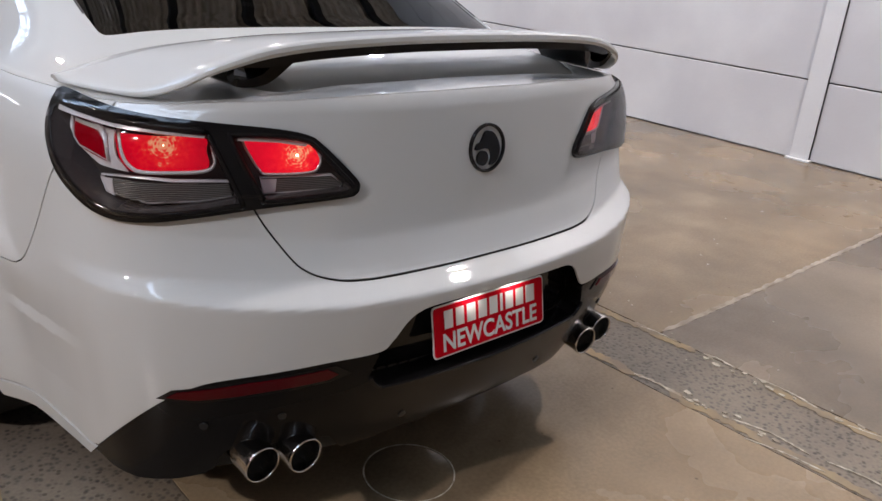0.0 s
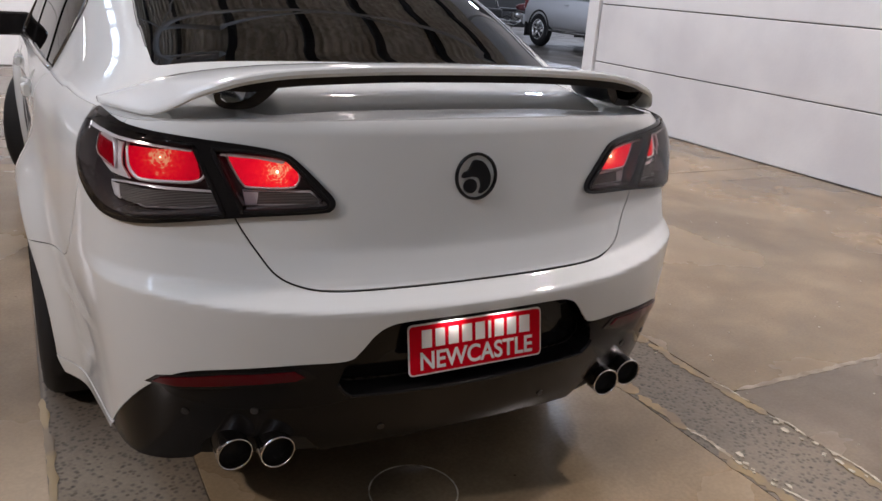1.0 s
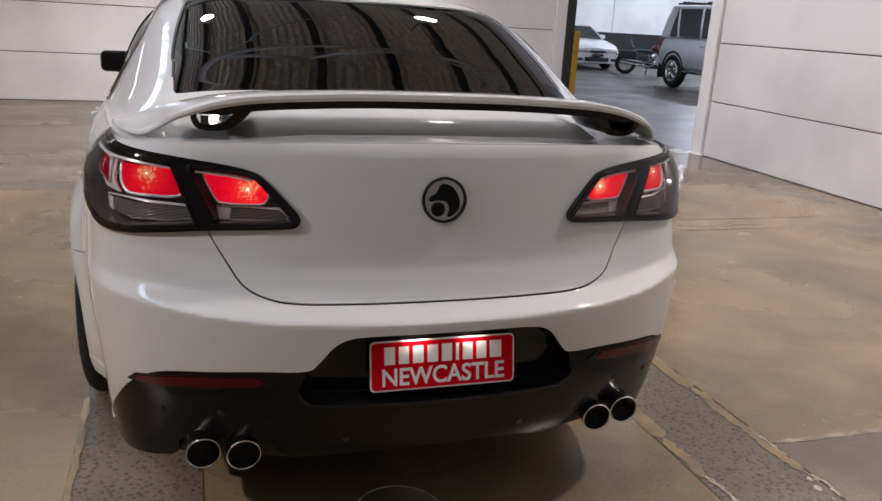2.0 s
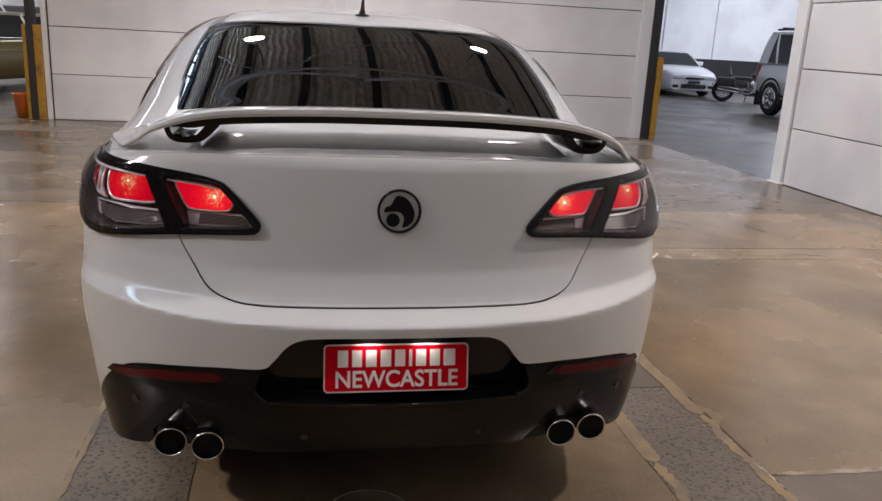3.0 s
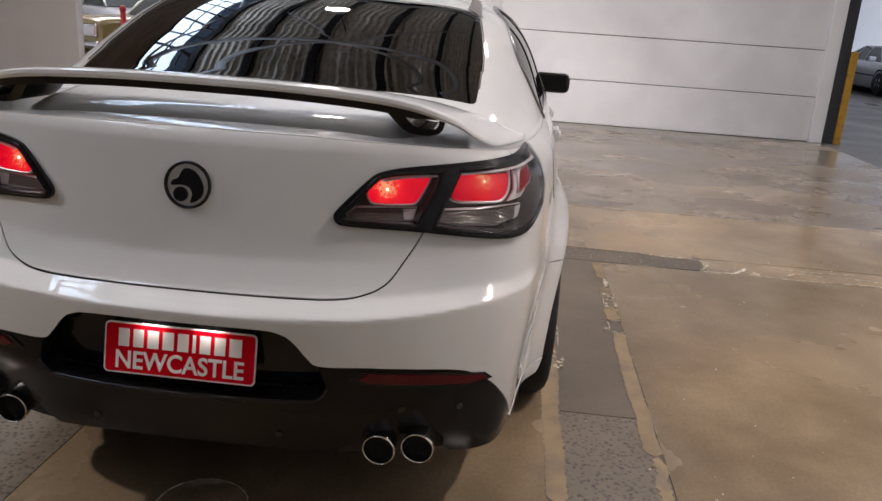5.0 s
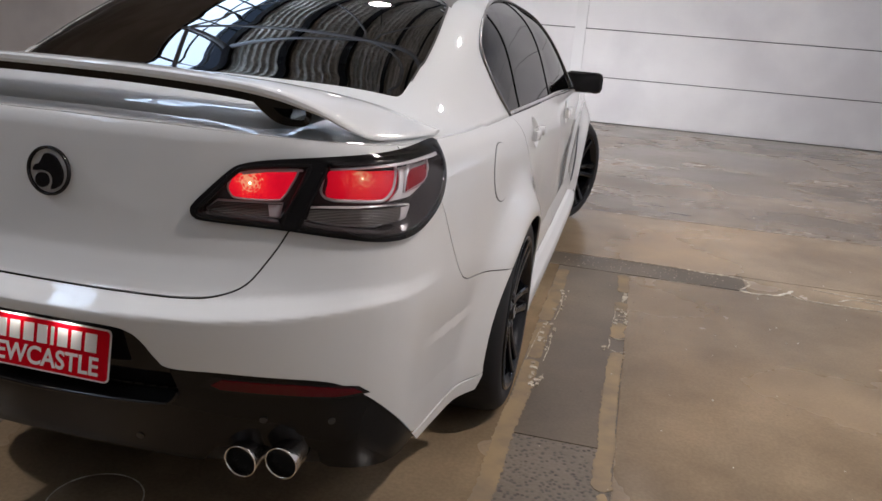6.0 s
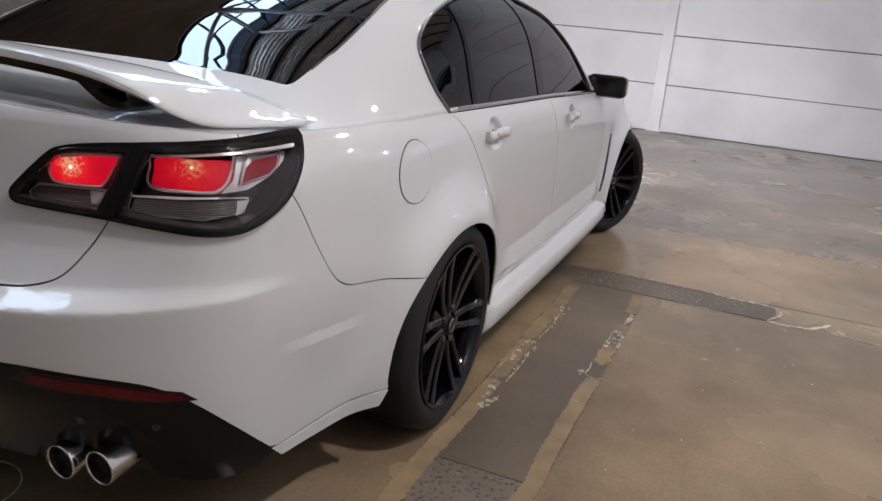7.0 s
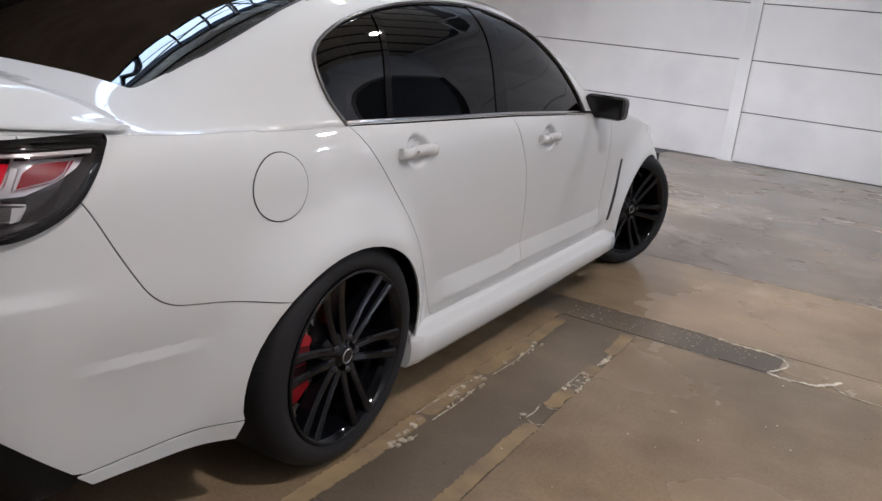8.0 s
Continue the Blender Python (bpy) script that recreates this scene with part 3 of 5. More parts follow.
for x, w, runs in ((.968, .040, ((-2.6, -.9), (-.7, .02), (.16, .41))), (1.312, .040, ((-2.4, -1.2), (-1.1, -.15), (.13, .74)))):
    for a, b in runs:
        ribbon([(x + rng.uniform(-.008, .008), y) for y in np.linspace(a, b, 9)], w, WORN_LINE, "line_paint", .45, step=.016)
for x, a, b, w in ((-.955, -2.0, .1, .03), (-.955, .25, 1.1, .025)):
    ribbon([(x, a), (x + .01, (a + b) / 2), (x, b)], w, WORN_LINE, "line_paint", .6)
# pale filler in the joints of the slabs
for pts, w in ((((1.36, .302), (2.2, .300), (3.4, .304), (5.0, .301)), .024), (((1.36, 4.50), (2.6, 4.502), (3.8, 4.498), (5.0, 4.50)), .020)):
    ribbon(pts, w, FILLER, "joint_filler", .5, step=.03)
# crazed filler along the strip and the cross joint
for pts, w in ((((1.315, 2.50), (1.325, 2.58), (1.318, 2.66)), .035), (((1.29, 2.28), (1.33, 2.30), (1.335, 2.36)), .010), (((1.275, 2.20), (1.285, 2.30), (1.28, 2.38)), .009),
               (((1.34, 2.22), (1.335, 2.30), (1.345, 2.38)), .008), (((1.28, 2.24), (1.31, 2.25), (1.34, 2.235)), .007), (((1.272, 1.86), (1.276, 1.93), (1.270, 2.00)), .012),
               (((1.275, 2.005), (1.31, 1.99), (1.342, 2.01)), .012), (((1.28, 1.855), (1.315, 1.84), (1.345, 1.86)), .014), (((1.02, 1.62), (1.025, 1.80), (1.015, 1.95)), .010),
               (((.95, 1.62), (.955, 1.78), (.965, 1.98)), .008), (((1.01, 2.1), (1.02, 2.3), (1.012, 2.5)), .009), (((1.0, 1.42), (1.03, 1.44), (1.035, 1.50)), .016),
               (((1.16, 3.262), (1.40, 3.266), (1.62, 3.262)), .010), (((1.62, 3.26), (1.76, 3.245), (1.90, 3.245), (1.97, 3.215)), .038), (((1.97, 3.22), (2.0, 3.14), (1.965, 3.05), (1.93, 3.0)), .022),
               (((1.93, 2.99), (2.02, 2.975), (2.12, 3.0), (2.19, 3.06), (2.23, 3.13)), .034), (((1.5, 2.99), (1.60, 2.985), (1.72, 2.99)), .012), (((2.23, 3.12), (2.20, 3.05), (2.26, 2.985)), .018),
               (((2.26, 2.985), (2.5, 2.975), (2.7, 2.985)), .014), (((2.45, 3.05), (2.55, 3.12), (2.7, 3.09)), .016), (((2.8, 3.12), (3.0, 3.08), (3.2, 3.13)), .018), (((2.75, 2.99), (3.1, 2.985), (3.5, 2.99)), .016),
               (((2.35, 3.2), (2.6, 3.17), (2.9, 3.2)), .012), (((3.1, 3.05), (3.3, 3.1), (3.5, 3.06)), .012), (((2.30, 4.50), (2.48, 4.497), (2.75, 4.50)), .018), (((3.0, 4.502), (3.2, 4.498), (3.3, 4.502)), .010),
               (((1.31, .40), (1.33, .32), (1.325, .2)), .014), (((1.32, .12), (1.345, .05), (1.33, -.03)), .018), (((1.33, -.10), (1.34, -.22), (1.32, -.34)), .020), (((1.0, -.20), (1.03, -.32), (1.02, -.45)), .018),
               (((.93, -.28), (.96, -.40), (.97, -.52)), .014), (((1.03, -.5), (1.05, -.62), (1.03, -.74)), .016), (((1.30, -.45), (1.33, -.6), (1.31, -.8)), .014), (((.97, .17), (.985, .08), (.98, -.02)), .030)):
    ribbon(pts, w * (.52 if w > .02 else .42), CHIPPED, "chipped_filler", .8, step=.012, rise=.0020 + rng.uniform(0, .0010))
# crazed flakes of paint on the worn lines
for x, ya, yb, n_flakes in ((1.005, 1.36, 1.62, 16), (1.0, 1.74, 2.06, 18), (1.01, 2.2, 2.55, 14), (1.275, 1.84, 1.88, 3), (1.315, 2.18, 2.42, 14), (1.0, -.35, .1, 14), (1.31, -.5, .1, 16)):
    bm = bmesh.new()
    for _ in range(n_flakes):
        cx, cy, r, turn = x + rng.uniform(-.028, .028), rng.uniform(ya, yb), rng.uniform(.004, .013), rng.uniform(0, 6)
        n_ = rng.choice((4, 5, 6))
        prism(bm, [(cx + r * rng.uniform(.6, 1.2) * math.cos(turn + k * math.tau / n_), cy + 1.5 * r * rng.uniform(.6, 1.2) * math.sin(turn + k * math.tau / n_)) for k in range(n_)], .0, .0042 + rng.uniform(0, .0012), "z")
    tagged(part("paint_flakes", bm, CHIPPED, floor_ob), kind="stuff")
# pale specks bared in the cross strip
bm = bmesh.new()
for _ in range(150):
    cx, cy, r, turn = rng.uniform(.95, 1.96), rng.uniform(3.02, 3.25), rng.uniform(.0015, .005), rng.uniform(0, 6)
    prism(bm, [(cx + r * rng.uniform(.6, 1.4) * math.cos(turn + k * math.tau / 5), cy + r * rng.uniform(.6, 1.4) * math.sin(turn + k * math.tau / 5)) for k in range(5)], -.001, .0004, "z")
tagged(part("bared_specks", bm, CHIPPED, floor_ob), kind="stuff")
# round cover in the floor behind the sedan
bm = bmesh.new()
lathe(bm, [(.0, .1245), (.0016, .126), (.0016, .1275), (.0, .129)], 48, "z", Matrix.Translation((-.04, .205, 0)))
part("cover_rim", bm, CHIPPED, floor_ob)
bm = bmesh.new()
lathe(bm, [(.0, .122), (.0012, .12), (.0012, 0)], 48, "z", Matrix.Translation((-.04, .205, 0)))
part("cover_plate", bm, FLOOR, floor_ob)
# chips and crumbs
bm = bmesh.new()
for _ in range(260):
    x, y = rng.uniform(1.0, 4.8), rng.uniform(-1.2, 8.0)
    r = rng.uniform(.002, .006)
    m = Matrix.Translation((x, y, r * .3)) @ Matrix.Rotation(rng.uniform(0, 6), 4, "Z") @ Matrix.Diagonal((1, rng.uniform(.5, 1), .5, 1))
    bmesh.ops.create_icosphere(bm, subdivisions=1, radius=r, matrix=m)
tagged(part("floor_chips", bm, CHIPPED, None), "pale crumbs of concrete scattered over the floor", "debris", kind="stuff")

# saw-tooth roof: foil batts on purlins, then a band of glazing, then the next dark slope
structure("ceiling_void", box_bm((-16, -9.8, 7.6), (-5.2, 28.2, 7.7)), BACK, "dark roof over the hall")
RIDGE = ((-3.42, 6.62), (5.2, 5.75))
nx_, ny_ = 560, 150
gx, gy = np.meshgrid(np.linspace(RIDGE[0][0], RIDGE[1][0], nx_ + 1), np.linspace(-9.7, 10.05, ny_ + 1), indexing="ij")
wander = .5 * np.sin(gy * 3.1 + gx * .7) + .35 * np.sin(gy * 7.3 + 1.3 * gx) + .3 * np.sin(gy * 1.1 + 2.0 * gx)
gz = RIDGE[0][1] + (RIDGE[1][1] - RIDGE[0][1]) * (gx - RIDGE[0][0]) / (RIDGE[1][0] - RIDGE[0][0])
gz = gz - .05 * np.abs(np.sin((gx + 3.35) * math.pi / .98)) ** .6 - .045 * (1 - np.abs(np.sin(gx * math.pi / .125 + wander))) * (.75 + .25 * np.sin(gy * 5.2 + gx)) - .03 * (1 - np.abs(np.sin(gy * math.pi / .31 + gx * 2)))
rows_ = np.arange((nx_ + 1) * (ny_ + 1)).reshape(nx_ + 1, ny_ + 1)
quads = np.stack([rows_[:-1, :-1], rows_[:-1, 1:], rows_[1:, 1:], rows_[1:, :-1]], -1).reshape(-1, 4)
me = bpy.data.meshes.new("ceiling")
me.from_pydata(np.stack([gx, gy, gz], -1).reshape(-1, 3).tolist(), [], quads.tolist())
me.polygons.foreach_set("use_smooth", [True] * len(me.polygons))
bm = bmesh.new()
bm.from_mesh(me)
structure("ceiling", bm, FOIL, "silver foil insulation bulging between dark purlins")
structure("ceiling_deck", box_bm((-3.42, -9.8, 6.68), (24, 28.2, 6.76)), BACK, "roof deck")
structure("ceiling_slope", prism(bmesh.new(), [(-16, 7.6), (-3.74, 5.42), (-3.74, 5.50), (-16, 7.72)], -9.8, 28.2, "y"), SLOPE, "pale slope of the next roof bay")
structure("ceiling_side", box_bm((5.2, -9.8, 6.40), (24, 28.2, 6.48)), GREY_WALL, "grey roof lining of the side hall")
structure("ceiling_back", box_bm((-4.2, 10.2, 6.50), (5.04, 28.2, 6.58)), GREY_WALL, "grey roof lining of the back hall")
purlins = thing("roof_frame", "dark steel purlins and trusses under the saw-tooth roof", "roof frame")
for k in range(9):
    x = -3.35 + .98 * k
    z = RIDGE[0][1] + (RIDGE[1][1] - RIDGE[0][1]) * (x - RIDGE[0][0]) / 8.62
    part("purlin", box_bm((x - .06, -9.6, z - .13), (x + .06, 9.95, z + .05)), DARK_STEEL, purlins)
for y in (-3.2, 4.25, 9.7):
    for a, b, r in (((-3.7, y, 5.45), (5.0, y, 5.55), .05), ((-3.62, y, 5.5), (-3.40, y, 6.60), .045), ((-3.4, y, 6.55), (-.9, y, 5.48), .04), ((-3.6, y + .1, 5.5), (-3.42, y + 2.5, 6.6), .035), ((-3.42, y - 2.5, 6.6), (-3.6, y - .1, 5.5), .035), ((-.9, y, 5.48), (.4, y, 6.15), .035), ((.4, y, 6.15), (1.9, y, 5.5), .035),
                    ((1.9, y, 5.5), (3.0, y, 5.9), .022), ((-.9, y, 5.48), (-2.4, y + 2.4, 6.45), .02), ((-.9, y, 5.48), (1.6, y + 2.6, 6.1), .02)):
        part("truss_bar", tube(bmesh.new(), [a, b], r, 8), STEELWORK, purlins)
glaze = thing("roof_glazing", "inclined band of glazing with dark bars, bright sky beyond", "window", kind="structure")
G0, G1 = Vector((-3.72, 0, 5.48)), Vector((-3.45, 0, 6.68))
for k in range(36):
    y = -9.2 + .56 * k
    part("glazing_bar", tube(bmesh.new(), [G0 + Vector((0, y, 0)), G1 + Vector((0, y, 0))], .028, 6), DARK_STEEL, glaze)
for t in (0, .36, .72, 1):
    p = G0.lerp(G1, t)
    part("glazing_rail", tube(bmesh.new(), [p + Vector((0, -9.6, 0)), p + Vector((0, 20, 0))], .03 if t in (0, 1) else .02, 6), DARK_STEEL, glaze)
bm = bmesh.new()
bm.faces.new([bm.verts.new(G0.lerp(G1, t) + Vector((.03, y, 0))) for t, y in ((0, -9.6), (0, 20), (1, 20), (1, -9.6))])
pane = part("pane", bm, PANE, glaze)
pane.visible_shadow = False
structure("ceiling_end", box_bm((-4.4, -9.8, 5.4), (-2.7, -9.62, 6.7)), GREY_WALL, "closed end of the glazing")


def high_bay(place, rod):
    t = thing("high_bay_lamp", "round white high-bay lamp hanging from the roof", "lamp", place, "high-bay lamps")
    bm = bmesh.new()
    lathe(bm, [(.03, .235), (.06, .24), (.16, .16), (.22, .08), (.30, .075), (.30, 0)], 32, "z")
    part("reflector", bm, COLUMN, t)
    part("hanger", tube(bmesh.new(), [(0, 0, .30), (0, 0, rod)], .01), DARK_STEEL, t)
    return t


for place in HIGH_BAYS:
    high_bay(place, (6.62 - .101 * (place[0] + 3.42) if place[0] > -3.4 else 5.42 + .178 * (-3.74 - place[0])) - place[2])

# ---- the white sedan ----
car = thing("sedan", "white sports sedan with rear wing, lit tail lamps and black wheels", "car")
W0 = sy(1.20)
W1 = sy(4.115)


def arch(centre, rx=.395, rz=.352, z=.35, a0=-12, a1=192, n=28):
    """Wheel arch from front to rear, over the top."""
    return [(centre + rx * math.cos(radians(a0 + (a1 - a0) * k / n)), z + rz * math.sin(radians(a0 + (a1 - a0) * k / n))) for k in range(n + 1)]


def along_belt(a, b, n=30):
    return [(s, float(belt(s))) for s in np.linspace(a, b, n)]


def both(name, poly, mat, parent, label="", surface=None, **more):
    """A panel on the right and its mirror image on the left."""
    f = surface or skin
    def left(a, b):
        return f(a, b) * np.array((-1.0, 1, 1))
    return [sheet(name, g, poly, mat, parent, label=label, **more) for g in (f, left)]


LID_U = catmull([(0, .711), (.20, .711), (.34, .712), (.424, .720), (.486, .745), (.533, .795), (.564, .835), (.586, .870)], 6)
SEAM = catmull([(.97, .960), (1.012, .906), (1.075, .800), (1.14, .705), (1.20, .664), (1.28, .648), (1.36, .636), (W0 - .271, .607)], 5)
BLACK_EDGE = catmull([(0, .650), (.19, .648), (.245, .640), (.275, .620), (.305, .583), (.335, .562), (.44, .559), (.56, .551), (.66, .538), (.72, .515), (.774, .477), (.853, .405), (.93, .334), (1.0, .272)], 5)
ARCH_R = arch(W0)
DOOR_R = catmull([(W0 + .052, 1.034), (1.885, .993), (2.009, .848), (2.10, .735), (2.17, .635), (2.25, .50), (2.315, .39), (2.36, .325), (2.42, .303)], 5)
DOOR_M = catmull([(2.87, 1.012), (2.93, .90), (2.985, .80), (3.03, .66), (3.052, .50), (3.055, .302)], 5)
DOOR_F = catmull([(4.00, .975), (4.03, .85), (4.05, .60), (4.05, .302)], 5)


def xs(curve):
    return [tuple(p) for p in curve]


# outlines of the tail lamps
BEZEL = catmull([(.358, .912), (.355, .897), (.364, .885), (.395, .879), (.58, .868), (.70, .858), (.80, .850), (.87, .856), (.935, .884), (.985, .918), (1.022, .962), (1.062, 1.012), (1.085, 1.038), (1.06, 1.046), (.878, 1.040), (.66, 1.030), (.534, 1.020), (.470, 1.008), (.44, .990), (.385, .940)], 4, True)
INNER = catmull([(.375, .905), (.384, .894), (.45, .889), (.556, .885), (.568, .895), (.625, 1.000), (.618, 1.010), (.54, 1.006), (.478, .998), (.455, .985), (.41, .940)], 4, True)
OUTER = catmull([(.612, .887), (.622, .880), (.70, .872), (.80, .866), (.86, .871), (.92, .897), (.97, .930), (1.005, .968), (1.045, 1.012), (1.055, 1.028), (1.03, 1.032), (.87, 1.027), (.69, 1.016), (.672, 1.006)], 4, True)
IN_RED = catmull([(.444, .960), (.462, .984), (.502, .993), (.588, .998), (.598, .994), (.583, .965), (.566, .940), (.548, .932), (.465, .932), (.447, .942)], 4, True)
IN_RED = [(.522 + (p[0] - .522) * 1.05, p[1]) for p in IN_RED]
IN_CLEAR = [(.388, .903), (.412, .920), (.567, .922), (.560, .893), (.395, .895)]
OUT_RED = catmull([(.688, 1.004), (.78, 1.011), (.852, 1.014), (.861, 1.010), (.848, .985), (.834, .957), (.818, .942), (.80, .937), (.75, .937), (.695, .938), (.675, .950), (.680, .978)], 4, True)
SILVER = [(.884, 1.017), (.95, 1.019), (1.035, 1.022), (1.01, 1.000), (.96, .970), (.898, .944), (.834, .937), (.863, .965)]
SIDE_RED = [(.896, .992), (.922, 1.009), (1.004, 1.014), (.972, .982), (.950, .970), (.876, .954)]
OUT_CLEAR = [(.630, .914), (.75, .918), (.903, .921), (.886, .893), (.80, .879), (.70, .881), (.622, .888)]
IN_STRIP = [(.468, .9955), (.53, 1.0035), (.615, 1.0085), (.617, 1.0035), (.53, .9985), (.475, .990)]
OUT_STRIP = [(.680, 1.0125), (.80, 1.0205), (.93, 1.026), (1.045, 1.0285), (1.038, 1.0215), (.93, 1.0205), (.80, 1.0155), (.682, 1.0080)]
OUT_RED = [(.785 + (p[0] - .772) * 1.21, .976 + (p[1] - .976) * 1.06) for p in OUT_RED]
SIDE_RED = [(p[0] + .005, p[1]) for p in SIDE_RED]
HOLE = inset(BEZEL, .005)

# tail lid
half = xs(LID_U) + [(.62, .93), (.665, 1.01), (.78, 1.03), (.905, 1.036), (.908, float(belt(.908)))] + along_belt(.90, .0, 24)
sheet("boot_lid", skin, half[:-1] + [(0, float(belt(0)))] + mirrored(half)[1:-1], PAINT, car, gap=.002, step=(.011, .009), label="white boot lid", holes=(HOLE, mirrored(HOLE)))

# rear bumper
right = [p for p in ARCH_R if p[0] < W0 and .262 < p[1] < .598][::-1]
half = [p for p in xs(BLACK_EDGE) if p[1] > .292] + [(1.0, .288), (1.20, .292), (right[0][0], .296)] + [p for p in right if p[1] > .30] + xs(SEAM)[::-1] + [(.70, .945), (.60, .90)] + xs(LID_U)[::-1]
half = [p for i, p in enumerate(half) if i == 0 or math.dist(p, half[i - 1]) > 1e-4]
sheet("rear_bumper", skin, half + mirrored(half)[1:-1], PAINT, car, gap=.002, step=(.010, .005), label="white rear bumper", holes=(HOLE, mirrored(HOLE)))

both("bumper_lip", [(.985, .284), (1.20, .288), (right[0][0] - .002, .292), (right[0][0] - .018, .242), (1.20, .246), (1.02, .252)], PAINT, car, out=.002, step=(.03, .01))

# black lower valance, plate recess and lip
TRAY = catmull([(.352, .505), (.345, .490), (.325, .472), (.29, .467), (0, .460)], 5)
half = xs(TRAY)[::-1] + [(.345, .53), (.335, .556)] + [p for p in xs(BLACK_EDGE) if p[0] > .335] + [(.985, .272), (.94, .256), (.86, .250), (.76, .258), (.70, .27), (.675, .29), (.665, .325), (.645, .346), (.57, .352), (.47, .350), (.42, .342), (.405, .32), (.38, .285), (.20, .30), (0, .305)]
half = [p for i, p in enumerate(half) if i == 0 or math.dist(p, half[i - 1]) > 1e-4]
sheet("valance", skin, half + mirrored(half)[1:-1], VALANCE, car, out=-.002, thick=.05, step=(.022, .016), label="gloss black lower bumper")
half = xs(TRAY)[::-1] + [(.345, .53), (.335, .556), (.305, .583), (.275, .620), (.245, .640), (.19, .648), (0, .650)]
half = [(0, .440), (.30, .448)] + [(a * 1.02, b) for a, b in half[1:-1]] + [(.19, .665), (0, .668)]
sheet("plate_recess", skin, half + mirrored(half)[1:-1], PIANO, car, out=-.060, thick=.004, step=(.03, .02))
bm = bmesh.new()
tube(bm, [tuple(skin(-a, b, .002)) for a, b in xs(TRAY)] + [tuple(skin(a, b, .002)) for a, b in xs(TRAY)[::-1][1:]], .005, 6)
part("recess_lip", bm, PIANO, car)

FOG = [(.425, .531), (.447, .545), (.60, .535), (.735, .513), (.755, .500), (.70, .497), (.56, .513), (.445, .521)]
both("fog_surround", [(.395, .526), (.43, .551), (.60, .542), (.745, .517), (.775, .494), (.70, .489), (.55, .505), (.44, .513)], PIANO, car, out=.001, thick=.008, step=(.02, .01))
both("rear_reflector", FOG, DULL_RED, car, "dark red strip reflector", out=.004, thick=.008, step=(.02, .01))

# parking sensors
for a, z in ((.235, .352), (.535, .437), (.690, .425)):
    ring_ = [(a + .009 * math.cos(k * math.tau / 16), z + .009 * math.sin(k * math.tau / 16)) for k in range(16)]
    both("parking_sensor", ring_, SATIN, car, out=.001, thick=.004, step=(.006, .006))

# flanks
half = xs(SEAM) + [p for p in ARCH_R[::-1] if p[1] > .616 or (p[0] > W0 and p[1] > .318)] + [(W0 + .397, .30), (2.40, .30)] + xs(DOOR_R)[::-1] + along_belt(W0 + .052, .91, 40) + [(.915, 1.0)]
both("rear_quarter", half, PAINT, car, gap=.0014, step=(.013, .010), holes=(HOLE,))
half = xs(DOOR_R) + [(2.70, .302)] + xs(DOOR_M)[::-1] + along_belt(2.865, W0 + .056, 40)
REAR_DOORS = both("rear_door", half, PAINT, car, gap=.0016, step=(.012, .010))
half = xs(DOOR_M) + [(3.5, .302)] + xs(DOOR_F)[::-1] + along_belt(3.995, 2.872, 40)
FRONT_DOORS = both("front_door", half, PAINT, car, gap=.0016, step=(.012, .010))
half = xs(DOOR_F) + [(W1 - .41, .30)] + arch(W1)[::-1] + [(W1 + .42, .25), (SMAX, .25)] + along_belt(SMAX, 4.005, 60)
both("front_wing", half, PAINT, car, gap=.002, step=(.04, .025))
FUEL = [(1.529 + .094 * math.cos(k * math.tau / 40), .902 + .086 * math.sin(k * math.tau / 40)) for k in range(40)]
sheet("fuel_flap_gap", skin, [(1.529 + .097 * math.cos(k * math.tau / 40), .902 + .089 * math.sin(k * math.tau / 40)) for k in range(40)], SATIN, car, out=.0008, thick=.002, step=(.03, .02))
sheet("fuel_flap", skin, FUEL, PAINT, car, out=.0022, thick=.002, step=(.02, .02), label="round white fuel filler flap")

# dark inner shell behind the gaps
half = [(0, .70), (.38, .70), (.38, .27), (W0 - .40, .27)] + arch(W0, .41, .365)[::-1] + [(W0 + .42, .20), (W1 - .42, .20)] + arch(W1, .41, .365)[::-1] + [(W1 + .43, .26), (SMAX, .26)] + along_belt(SMAX, 0, 60)
half = [(a, b - (.012 if i > 60 else 0)) for i, (a, b) in enumerate(half)]
both("inner_shell", half, SHADOW_PLASTIC, car, out=-.016, thick=.001, step=(.025, .02), holes=(HOLE,))

# roof, pillars and glass
SIDE_GLASS = catmull([(1.245, .0), (1.202, .11), (1.193, .23), (1.212, .325), (1.28, .395), (1.42, .466), (1.66, .535), (1.98, .578), (2.33, .590), (2.53, .535), (2.72, .44), (2.90, .30), (3.01, .14), (3.05, .0)], 5)
SCREEN = catmull([(3.42, .30), (3.30, .40), (3.05, .50), (2.80, .60), (2.74, .68), (2.70, .85), (2.69, 1.0)], 5)
REAR_GLASS = catmull([(1.270, 1.0), (1.282, .84), (1.355, .675), (1.345, .62), (1.20, .575), (.95, .497), (.76, .438), (.705, .425), (.685, .455), (.672, .6), (.660, .8), (.655, 1.0)], 5)
half = [(.58, 0), (1.0, 0)] + xs(SIDE_GLASS) + [(3.45, 0)] + xs(SCREEN) + xs(REAR_GLASS) + [(.58, 1.0)]
both("roof_shell", half, PAINT, car, "white roof and pillars", surface=upper, step=(.035, .03), hub=(0, 2.0, .9))
full = xs(REAR_GLASS)
rear_poly = full + [(a, 2 - b) for a, b in full[::-1][1:-1]]


def upper_full(y, u):
    """The upper skin with u running from 0 at the right belt over 1 to 2 at the left belt."""
    u = np.asarray(u, float)
    p = upper(y, np.where(u <= 1, u, 2 - u))
    p[..., 0] = np.where(u <= 1, p[..., 0], -p[..., 0])
    return p


